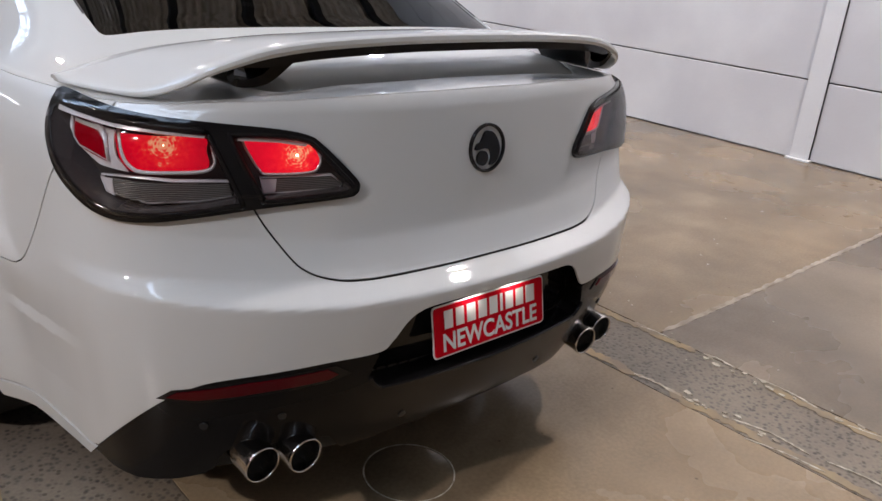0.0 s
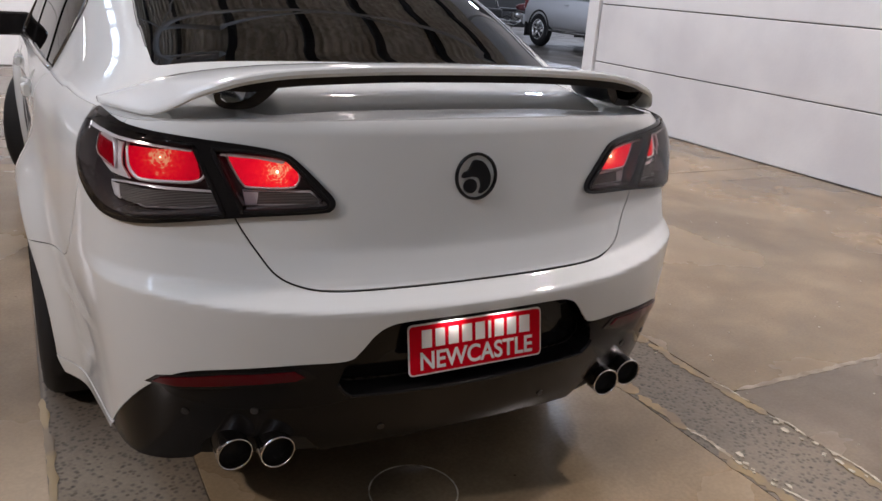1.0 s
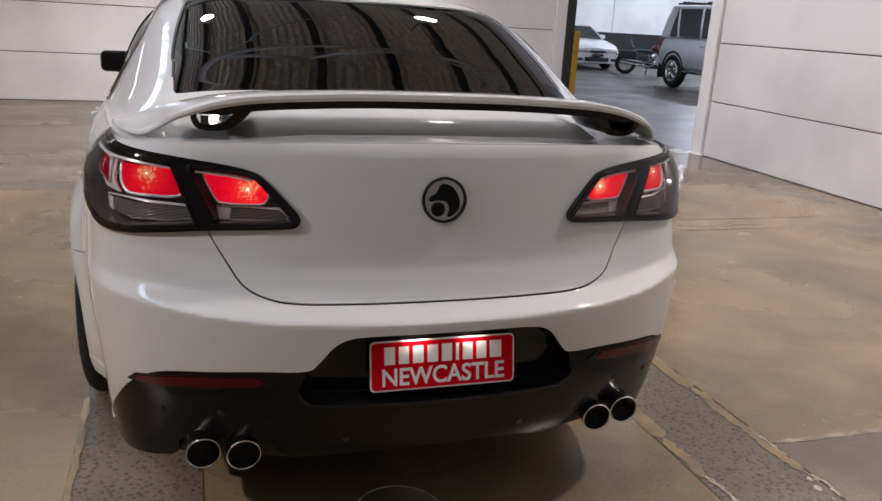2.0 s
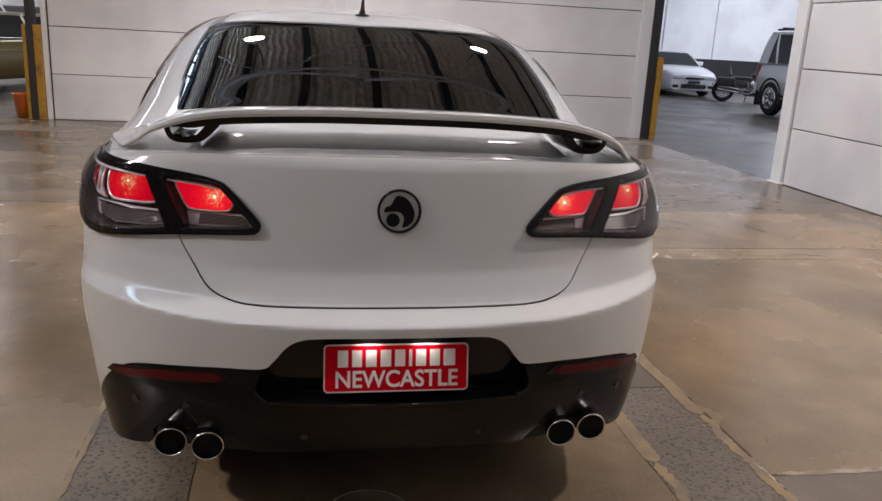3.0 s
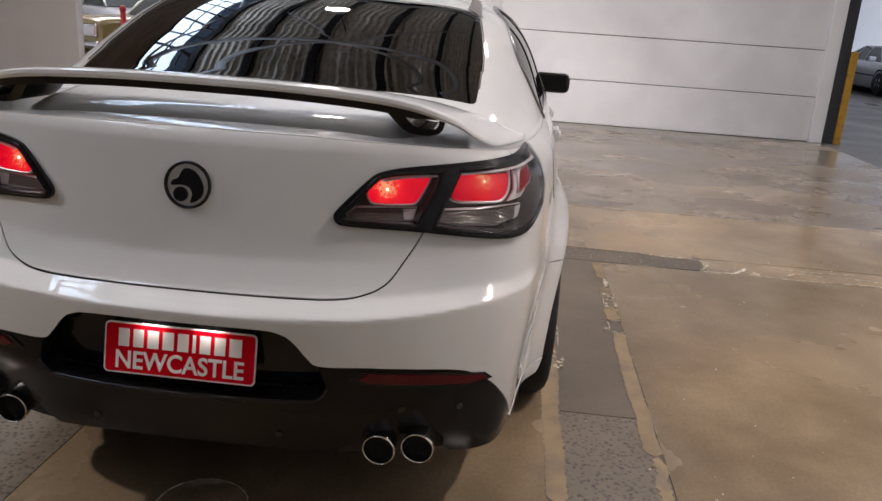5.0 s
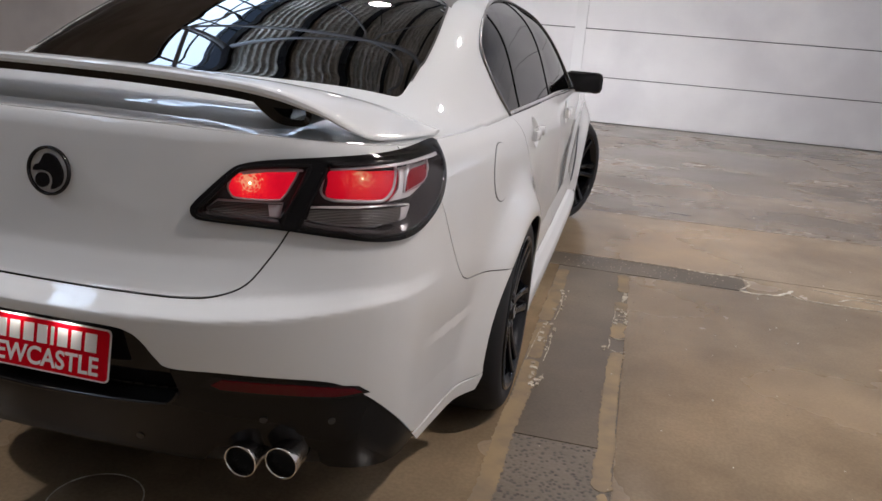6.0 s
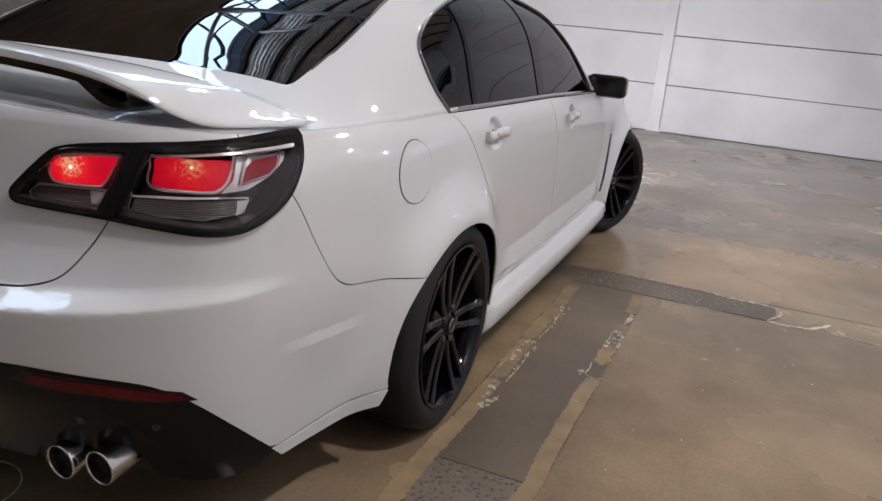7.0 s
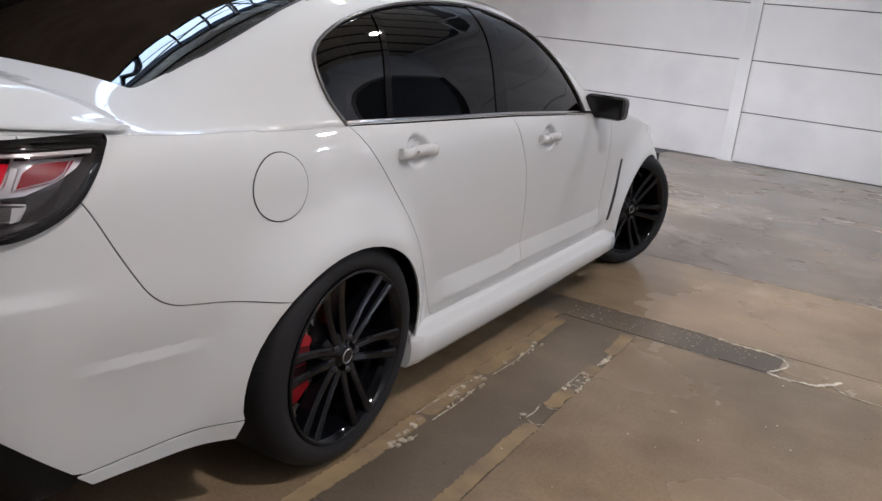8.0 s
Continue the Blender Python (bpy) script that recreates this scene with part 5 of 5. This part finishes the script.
# exhaust tips
TIP = material("polished_tip", (.60, .58, .56), .16, 1.0)
for side in (1, -1):
    for x, y, z in ((.478, .055, .326), (.572, .072, .332)):
        tip = new("exhaust_tip")
        tip.parent = car
        tip.location = (side * x, y, z)
        tip.rotation_euler = (radians(3), 0, radians(-3 * side))
        bm = bmesh.new()
        lathe(bm, [(.15, .030), (.11, .034), (.06, .0385), (.02, .0405), (.004, .0415), (.0, .0405), (.0, .0385), (.004, .0375), (.044, .036)], 40, "y")
        part("pipe", bm, TIP, tip, "polished exhaust tip")
        bm = bmesh.new()
        lathe(bm, [(.012, .0374), (.043, .036), (.043, 0)], 32, "y")
        part("bore", bm, SHADOW_PLASTIC, tip)

# underside
part("underbody", box_bm((-.66, .62, .22), (.66, 4.7, .30), .03), SHADOW_PLASTIC, car)
part("silencer", box_bm((-.62, .24, .27), (.62, .60, .42), .03), SHADOW_PLASTIC, car)

# door handles and mirrors
for side, doors in ((1, 0), (-1, 1)):
    for door, s0, z0 in ((REAR_DOORS[doors], 2.145, .945), (FRONT_DOORS[doors], 3.19, .915)):
        bm = bmesh.new()
        rings = []
        for t in np.linspace(0, 1, 9):
            a = s0 - .104 + .208 * t
            lift = .030 * math.sin(math.pi * min(max(t, .06), .94)) ** .5
            p = skin(side * a, z0, lift)
            w, d = .0185, .010
            rings.append([bm.verts.new((p[0] + side * dx, p[1], p[2] + dz)) for dx, dz in ((-d, -w * .9), (0, -w), (d * .6, -w * .9), (d * .75, 0), (d * .6, w * .9), (0, w), (-d, w * .9))])
        for a, b in zip(rings, rings[1:]):
            for k in range(7):
                f = bm.faces.new((a[k], b[k], b[(k + 1) % 7], a[(k + 1) % 7]))
                f.smooth = True
        bm.faces.new(rings[0])
        bm.faces.new(rings[-1][::-1])
        bmesh.ops.recalc_face_normals(bm, faces=bm.faces)
        handle = part("door_handle", bm, PAINT, door, "white pull handle")
        bm = bmesh.new()
        bmesh.ops.create_uvsphere(bm, u_segments=10, v_segments=6, radius=.0042)
        part("lock_cap", bm, STEEL, handle, place=tuple(skin(side * (s0 - .012), z0, .0375)))
    mirror = new("wing_mirror")
    mirror.parent = car
    mirror.location = (side * .84, 3.19, 1.03)
    bm = bmesh.new()
    box(bm, (-.01 if side > 0 else -.20, -.045, -.062), (.20 if side > 0 else .01, .065, .052), .028)
    part("mirror_housing", bm, PIANO, mirror, "black mirror housing")
    part("mirror_arm", box_bm((-.09, -.02, -.05), (.09, .05, -.01), .012), SATIN, mirror)
    part("mirror_glass", box_bm((.015 if side > 0 else -.18, -.049, -.045), (.18 if side > 0 else -.015, -.046, .036), .0), PIANO, mirror)
    vent = catmull([(4.296, .715), (4.262, .55), (4.222, .375)], 6)
    poly = [(a - .012, b) for a, b in vent] + [(a + .010, b) for a, b in vent[::-1]]
    sheet("fender_vent", skin, [(side * a, b) for a, b in poly], SATIN, car, out=.003, thick=.004, step=(.01, .02), label="black fender vent slot")
bm = bmesh.new()
tube(bm, [(0, 1.50, 1.44), (0, 1.46, 1.475), (0, 1.43, 1.52)], [.016, .008, .004], 8)
box(bm, (-.03, 1.46, 1.425), (.03, 1.60, 1.452), .012)
part("antenna", bm, SATIN, car, "black roof antenna")

# unseen plates added at the nose to cut off the headlamp beams above
for x in (-.64, .64):
    head = new("headlamp")
    head.parent = car
    part("beam_cutoff", box_bm((x - .14, 4.96, .608), (x + .14, 5.16, .616)), SATIN, head)
    part("back", box_bm((x - .14, 4.94, .55), (x + .14, 4.955, .616)), SATIN, head)
# cabin
CABIN = material("dark_trim", (.012, .012, .013), .8)
for x in (-.37, .37):
    for y, zz in ((2.45, 1.03), (1.45, .98)):
        seat = box_bm((x - .25, y - .10, .45), (x + .25, y + .10, zz), .06)
        part("seat_back", seat, CABIN, car)
        part("headrest", box_bm((x - .13, y - .12, zz + .03), (x + .13, y - .02, zz + .20), .04), CABIN, car)
part("parcel_shelf", box_bm((-.62, .70, 1.0), (.62, 1.40, 1.02)), CABIN, car)
part("dashboard", box_bm((-.68, 3.0, .70), (.68, 3.4, .98), .05), CABIN, car)
part("cabin_floor", box_bm((-.75, .9, .30), (.75, 3.5, .42)), CABIN, car)

# ---- the other vehicles ----
def body_paint(name, colour):
    return material(name, colour, .3, .1, 1.0)


WHITE_CAR = body_paint("white_car_paint", (.62, .63, .65))
GOLD = body_paint("mustard_paint", (.25, .19, .062))
CREAM = body_paint("cream_roof_paint", (.6, .58, .5))
SILVER_PAINT = body_paint("silver_paint", (.38, .39, .41))
DARK_GLASS = material("dark_car_glass", (.045, .048, .05), .12, 0, .15, .3)
HEAD_GLASS = material("headlamp_glass", (.62, .64, .66), .1, .5, 1.0)
BUCKET = material("orange_plastic", (.60, .13, .01), .4)
SIGNAL_RED = material("red_plastic", (.42, .018, .02), .45)
TAIL_RED = material("dark_red_lens", (.17, .008, .012), .15, 0, 1.0)
WOOD = material("pale_wood", (.55, .47, .36), .6)


def loft(bm, rings, caps=True):
    rows = [[bm.verts.new(p) for p in r] for r in rings]
    n = len(rows[0])
    for a, b in zip(rows, rows[1:]):
        for k in range(n):
            f = bm.faces.new((a[k], b[k], b[(k + 1) % n], a[(k + 1) % n]))
            f.smooth = True
    if caps:
        bm.faces.new(rows[0])
        bm.faces.new(rows[-1][::-1])
    bmesh.ops.recalc_face_normals(bm, faces=bm.faces)
    return bm


def vehicle(name, label, place, heading, paint, stations, cabin, wheels, roof_paint=None, wheel_r=.32, rim=STEEL, hub_cap=False, group=""):
    """A car along +y: stations are (y, half width, z low, z top); cabin is (y0, y1, y2, y3, belt, roof, half width at belt, at roof)."""
    t = thing(name, label, "car" if "off-road" not in label else "off-road car", place, group)
    t.rotation_euler[2] = heading
    rings = []
    for y, w, z0, z1 in catmull(stations, 4):
        m = z0 + (z1 - z0) * .55
        half = [(w * .90, z0), (w * .985, z0 + .07), (w, m), (w * .975, z1 - .10), (w * .90, z1 - .02), (w * .70, z1), (0.001, z1 + .015)]
        rings.append([(x, y, z) for x, z in half] + [(-x, y, z) for x, z in half[::-1]])
    part("body", loft(bmesh.new(), rings), paint, t)
    y0, y1, y2, y3, zb, zr, wb, wr = cabin
    levels = ((0, zb, wb), (.5, (zb + zr) / 2, (wb + wr) / 2 + .02), (.88, zr - .06, wr + .02))
    rings = [[(w, y0 + (y1 - y0) * f, z), (w, y3 + (y2 - y3) * f, z), (-w, y3 + (y2 - y3) * f, z), (-w, y0 + (y1 - y0) * f, z)] for f, z, w in levels]
    bm = loft(bmesh.new(), rings)
    for f in bm.faces:
        f.smooth = False
    cab = part("glasshouse", bm, DARK_GLASS, t, "dark window glass")
    rp = roof_paint or paint
    bm = box_bm((-wr - .02, y1 - .05, zr - .07), (wr + .02, y2 + .05, zr), .03)
    part("roof", bm, rp, t)
    for sx_ in (1, -1):
        for ya, yb, r in ((y0, y1, .035), (y3, y2, .028), ((y0 + y3) / 2 + .05, (y1 + y2) / 2 + .05, .03), (y0 + (y3 - y0) * .22, y1 + (y2 - y1) * .12, .03)):
            part("pillar", tube(bmesh.new(), [(sx_ * (wb + .004), ya, zb - .02), (sx_ * ((wb + wr) / 2 + .025), (ya + yb) / 2, (zb + zr) / 2), (sx_ * (wr + .01), yb, zr - .04)], r, 8), rp, t)
        part("belt_strip", tube(bmesh.new(), [(sx_ * (wb + .012), y0, zb), (sx_ * (wb + .012), y3, zb)], .012, 6), CHROME, t)
        for wy in wheels:
            w = max(s[1] for s in stations)
            wh = new("wheel")
            wh.parent = t
            wh.location = (sx_ * (w + .014), wy, wheel_r)
            wh.rotation_euler[2] = 0 if sx_ > 0 else math.pi
            bm = bmesh.new()
            lathe(bm, [(-.21, .6 * wheel_r), (-.2, .93 * wheel_r), (-.17, wheel_r), (-.05, wheel_r), (-.015, .93 * wheel_r), (-.01, .66 * wheel_r), (-.03, .6 * wheel_r)], 36)
            part("tyre", bm, RUBBER, wh)
            bm = bmesh.new()
            if hub_cap:
                lathe(bm, [(-.03, .66 * wheel_r), (-.008, .62 * wheel_r), (-.012, .46 * wheel_r), (.012, .34 * wheel_r), (.02, 0)], 32)
            else:
                lathe(bm, [(-.04, .64 * wheel_r), (-.006, .63 * wheel_r), (-.02, .52 * wheel_r), (-.10, .50 * wheel_r)], 32)
            part("rim", bm, rim, wh)
            if not hub_cap:
                for k in range(5):
                    a = k * math.tau / 5 + .3
                    c = Vector((0, math.cos(a), math.sin(a)))
                    part("spoke", tube(bmesh.new(), [Vector((-.04, 0, 0)) + c * .02, Vector((-.02, 0, 0)) + c * wheel_r * .6], [.045, .03], 6), rim, wh)
            bm = bmesh.new()
            lathe(bm, [(-.12, wheel_r + .055), (.0, wheel_r + .055), (.004, wheel_r + .045), (.0, wheel_r + .008), (-.03, wheel_r + .006)], 36, turn=Matrix.Translation((-.012, 0, .02)))
            for f in [f for f in bm.faces if f.calc_center_median().z < -.12]:
                bm.faces.remove(f)
            part("wheel_arch", bm, SHADOW_PLASTIC, wh)
    return t


def turn_of(dx, dy):
    """The turn that points +y along (dx, dy)."""
    return math.atan2(-dx, dy)


# white low sedan in the side hall, nose towards the hall
w = vehicle("white_sedan", "white lowered sedan parked before the far wall", (11.76, 23.6, 0), turn_of(-.02, -1), WHITE_CAR,
            [(-2.4, .70, .32, .85), (-2.2, .86, .24, .93), (-1.3, .90, .18, .95), (0, .91, .17, .93), (1.0, .91, .17, .93), (1.5, .90, .17, .88), (2.1, .87, .18, .76), (2.4, .72, .22, .66)],
            (-1.55, -.80, .45, 1.15, .92, 1.36, .77, .56), (-1.35, 1.42), wheel_r=.33, rim=SATIN)
part("grille", box_bm((-.27, 2.30, .545), (.27, 2.47, .60), .01), SHADOW_PLASTIC, w)
part("grille", box_bm((-.40, 2.26, .27), (.40, 2.46, .39), .02), SHADOW_PLASTIC, w)
part("plate_bar", box_bm((-.19, 2.44, .42), (.19, 2.475, .49)), SATIN, w)
for sgn in (1, -1):
    part("headlamp", box_bm((sgn * .49 - .20, 2.20, .535), (sgn * .49 + .20, 2.43, .625), .03), HEAD_GLASS, w)
    part("fog_lamp", box_bm((sgn * .58 - .09, 2.16, .28), (sgn * .58 + .09, 2.44, .37), .03), SHADOW_PLASTIC, w)
    part("door_mirror", box_bm((sgn * .93 - .10, .72, .93), (sgn * .93 + .10, .84, 1.06), .03), WHITE_CAR, w)
    part("side_strip", box_bm((sgn * .912 - .006, -1.0, .52), (sgn * .912 + .006, 1.05, .56)), SATIN, w)

# white off-road wagon
sv = vehicle("offroad_wagon", "tall white off-road car with roof bars and chunky tyres", (11.65, 14.05, 0), turn_of(0, -1), WHITE_CAR,
             [(-2.15, .84, .52, 1.15), (-2.05, .92, .48, 1.22), (-1.0, .94, .46, 1.22), (1.0, .94, .46, 1.20), (1.9, .92, .48, 1.12), (2.3, .84, .5, 1.0)],
             (-2.10, -1.95, .45, 1.0, 1.20, 1.92, .88, .74), (-1.45, 1.45), wheel_r=.40, rim=CHROME)
for sgn in (1, -1):
    part("roof_bar", tube(bmesh.new(), [(sgn * .66, -1.9, 1.98), (sgn * .66, .2, 1.98)], .022), SATIN, sv)
    part("tail_lamp", box_bm((sgn * .84 - .07, -2.20, .85), (sgn * .84 + .07, -2.0, 1.18), .02), TAIL_RED, sv)
    part("mud_flap", box_bm((sgn * .80 - .14, -2.05, .20), (sgn * .80 + .14, -2.03, .55)), SHADOW_PLASTIC, sv)
    part("side_step", tube(bmesh.new(), [(sgn * .93, -.95, .42), (sgn * .93, .95, .42)], .035), STEEL, sv)
    for y in (-.35, .55):
        part("door_handle", box_bm((sgn * .945 - .015, y - .08, 1.02), (sgn * .945 + .015, y + .08, 1.06), .01), WHITE_CAR, sv)
for sgn in (1, -1):
    bm = prism(bmesh.new(), [(-2.09, 1.19), (-1.98, 1.86), (-1.72, 1.86), (-1.80, 1.19)], -.004, .022, "x")
    for v in bm.verts:
        v.co.x = sgn * (v.co.x + .885 - (v.co.z - 1.19) / .67 * .125)
    bmesh.ops.recalc_face_normals(bm, faces=bm.faces)
    part("rear_pillar", bm, WHITE_CAR, sv)
part("rear_bumper", box_bm((-.90, -2.26, .46), (.90, -2.05, .72), .05), WHITE_CAR, sv)
for y in (-1.6, -.6):
    part("roof_crossbar", box_bm((-.74, y - .03, 1.99), (.74, y + .03, 2.03), .01), SATIN, sv)

# mustard classic sedan with a pale roof
g = vehicle("classic_sedan", "mustard-coloured classic sedan with pale roof and chrome bumper", (-6.15, 13.88, 0), turn_of(-.40, -.92), GOLD,
            [(-2.35, .80, .40, .90), (-2.2, .88, .34, .95), (-1.0, .90, .28, .97), (0, .90, .26, .97), (1.2, .90, .28, .965), (2.0, .88, .34, .95), (2.28, .84, .42, .90)],
            (-2.0, -1.45, -.10, .38, .97, 1.42, .80, .63), (-1.35, 1.42), roof_paint=CREAM, wheel_r=.31, rim=CREAM, hub_cap=True)
part("grille", box_bm((-.76, 2.24, .62), (.76, 2.33, .84), .015), CHROME, g)
part("grille_mesh", box_bm((-.42, 2.325, .65), (.42, 2.338, .81)), SATIN, g)
for sgn in (1, -1):
    part("headlamp", box_bm((sgn * .58 - .15, 2.31, .65), (sgn * .58 + .15, 2.35, .81), .02), HEAD_GLASS, g)
    part("door_handle", box_bm((sgn * .905 - .012, -.75, .84), (sgn * .905 + .012, -.58, .87), .006), CHROME, g)
    part("body_crease", tube(bmesh.new(), [(sgn * .902, -2.0, .74), (sgn * .905, 0, .75), (sgn * .89, 2.0, .73)], .008, 6), GOLD, g)
    part("wiper", tube(bmesh.new(), [(sgn * .2 - .1, .40, .99), (sgn * .2 + .25, .30, 1.05)], .006, 6), SATIN, g)
part("front_bumper", box_bm((-.90, 2.26, .44), (.90, 2.44, .56), .04), CHROME, g)
part("number_bar", box_bm((-.2, 2.44, .34), (.2, 2.45, .43)), SATIN, g)

# silver wagons far behind it
for k, (x, y, hd) in enumerate(((-10.3, 20.0, turn_of(.75, -.66)), (-7.6, 21.5, turn_of(.8, -.6)))):
    q = vehicle("silver_wagon", "silver wagon parked deep in the back hall", (x, y, 0), hd, SILVER_PAINT,
                [(-2.3, .84, .36, 1.0), (-2.1, .9, .3, 1.05), (0, .92, .26, 1.02), (1.4, .91, .28, .98), (2.2, .84, .32, .82)],
                (-2.2, -1.9, .35, 1.15, 1.02, 1.62, .82, .66), (-1.4, 1.4), wheel_r=.34, group="silver wagons")
    for sgn in (1, -1):
        part("tail_lamp", box_bm((sgn * .78 - .08, -2.33, .75), (sgn * .78 + .08, -2.2, 1.05), .02), SIGNAL_RED, q)

# cruiser motorbike
mb = thing("motorbike", "dark red cruiser motorbike with chrome exhausts", "motorbike", (12.75, 19.66, 0))
mb.rotation_euler[2] = turn_of(.75, -.35)
for y, r in ((-.78, .31), (.82, .32)):
    wh = new("wheel")
    wh.parent = mb
    wh.location = (0, y, r)
    bm = bmesh.new()
    lathe(bm, [(-.07, r * .66), (-.085, r * .84), (-.05, r), (.05, r), (.085, r * .84), (.07, r * .66)], 32)
    part("tyre", bm, RUBBER, wh)
    bm = bmesh.new()
    lathe(bm, [(-.05, r * .74), (-.03, r * .66), (.03, r * .66), (.05, r * .74)], 32)
    part("rim", bm, CHROME, wh)
    for k in range(10):
        a = k * math.tau / 10
        part("spoke", tube(bmesh.new(), [(0, 0, 0), (0, math.cos(a) * r * .7, math.sin(a) * r * .7)], .006, 5), CHROME, wh)
BIKE_RED = body_paint("dark_red_paint", (.09, .01, .015))
part("frame", tube(bmesh.new(), [(0, -.75, .32), (0, -.30, .52), (0, .10, .30), (0, .50, .72), (0, -.35, .70)], .028), SATIN, mb)
part("fork", tube(bmesh.new(), [(.08, .82, .32), (.08, .50, .92)], .024), CHROME, mb)
part("fork", tube(bmesh.new(), [(-.08, .82, .32), (-.08, .50, .92)], .024), CHROME, mb)
part("handlebar", tube(bmesh.new(), [(-.38, .25, 1.05), (-.2, .42, 1.0), (.2, .42, 1.0), (.38, .25, 1.05)], .016), CHROME, mb)
bm = bmesh.new()
bmesh.ops.create_uvsphere(bm, u_segments=20, v_segments=12, radius=1, matrix=Matrix.Translation((0, .22, .78)) @ Matrix.Diagonal((.15, .28, .12, 1)))
part("tank", bm, BIKE_RED, mb)
part("seat", box_bm((-.15, -.55, .64), (.15, -.02, .74), .04), SATIN, mb)
part("crankcase", box_bm((-.19, -.22, .20), (.19, .26, .42), .05), SATIN, mb)
for lean in (-.16, .20):
    bm = bmesh.new()
    lathe(bm, [(0, .0), (0, .10)] + [(.03 * k + .015 * j, .115 if j else .09) for k in range(8) for j in (0, 1)] + [(.26, .08), (.26, 0)], 16, "z", Matrix.Translation((0, lean * .45 + .02, .38)) @ Matrix.Rotation(-lean * 1.8, 4, "X"))
    part("cylinder", bm, STEEL, mb)
bm = bmesh.new()
lathe(bm, [(.0, .10), (.05, .105), (.07, .08), (.07, 0)], 20, "x", Matrix.Translation((.14, .03, .56)))
part("air_cleaner", bm, CHROME, mb)
for sgn in (1, -1):
    part("saddlebag", box_bm((sgn * .22 - .08, -.98, .44), (sgn * .22 + .08, -.48, .70), .05), SATIN, mb)
part("sissy_bar", tube(bmesh.new(), [(-.12, -.55, .62), (-.12, -.68, 1.02), (.12, -.68, 1.02), (.12, -.55, .62)], .012, 6), CHROME, mb)
part("backrest", box_bm((-.11, -.68, .84), (.11, -.62, 1.02), .02), SATIN, mb)
bm = bmesh.new()
lathe(bm, [(-.07, .335), (-.08, .355), (.08, .355), (.07, .335)], 24, turn=Matrix.Translation((0, .82, .34)))
for f in [f for f in bm.faces if f.calc_center_median().z < .48]:
    bm.faces.remove(f)
part("front_mudguard", bm, BIKE_RED, mb)
bm = bmesh.new()
lathe(bm, [(-.05, .325), (-.06, .345), (.06, .345), (.05, .325)], 24, turn=Matrix.Translation((0, -.78, .36)))
for f in [f for f in bm.faces if f.calc_center_median().z < .45 or f.calc_center_median().y > -.6]:
    bm.faces.remove(f)
part("rear_mudguard", bm, BIKE_RED, mb)
for z in (.26, .36):
    part("exhaust", tube(bmesh.new(), [(.16, .15, .40), (.20, -.1, z), (.20, -.95, z + .10)], [.028, .032, .045]), CHROME, mb)
bm = bmesh.new()
bmesh.ops.create_uvsphere(bm, u_segments=16, v_segments=10, radius=.09, matrix=Matrix.Translation((0, .62, .88)))
part("headlamp", bm, CHROME, mb)
part("side_stand", tube(bmesh.new(), [(-.12, -.1, .28), (-.30, -.12, .0)], .014), SATIN, mb)

# orange bucket with a mop, red bollard stand
bk = thing("bucket", "orange plastic bucket on the floor beside the doorway post", "bucket", (-3.98, 10.12, 0))
bm = bmesh.new()
lathe(bm, [(.0, 0), (.0, .135), (.315, .170), (.33, .178), (.33, .164), (.02, .128), (.02, 0)], 32, "z")
part("pail", bm, BUCKET, bk)
part("bail", tube(bmesh.new(), [(-.16, 0, .30), (-.12, -.10, .22), (.12, -.10, .22), (.16, 0, .30)], .005, 6), STEEL, bk)
mop = thing("mop", "pale wooden mop handle leaning out of the bucket", "mop", (-3.98, 10.12, 0.02))
part("handle", tube(bmesh.new(), [(0, 0, .03), (.07, .13, 1.16)], .013), WOOD, mop)
bm = bmesh.new()
lathe(bm, [(.02, .0), (.03, .08), (.16, .05), (.20, .02), (.20, 0)], 16, "z")
part("head", bm, WOOD, mop)
st = thing("bollard", "red post on a round red base", "bollard", (-5.62, 10.95, 0))
bm = bmesh.new()
lathe(bm, [(0, 0), (0, .22), (.015, .225), (.15, .215), (.165, .20), (.165, .05)], 32, "z")
part("base", bm, SIGNAL_RED, st)
part("post", tube(bmesh.new(), [(0, 0, .16), (-.03, 0, 1.10)], .045, 14), SIGNAL_RED, st)
bm = bmesh.new()
bmesh.ops.create_uvsphere(bm, u_segments=14, v_segments=8, radius=.055, matrix=Matrix.Translation((-.03, 0, 1.12)))
part("knob", bm, SIGNAL_RED, st)
# seams of the far wall
for x in (10.8, 12.8, 14.8):
    structure("trim_seam", box_bm((x - .02, 25.965, 1.12), (x + .02, 26.0, 6.4)), STEELWORK, "dark seam between far wall sheets")
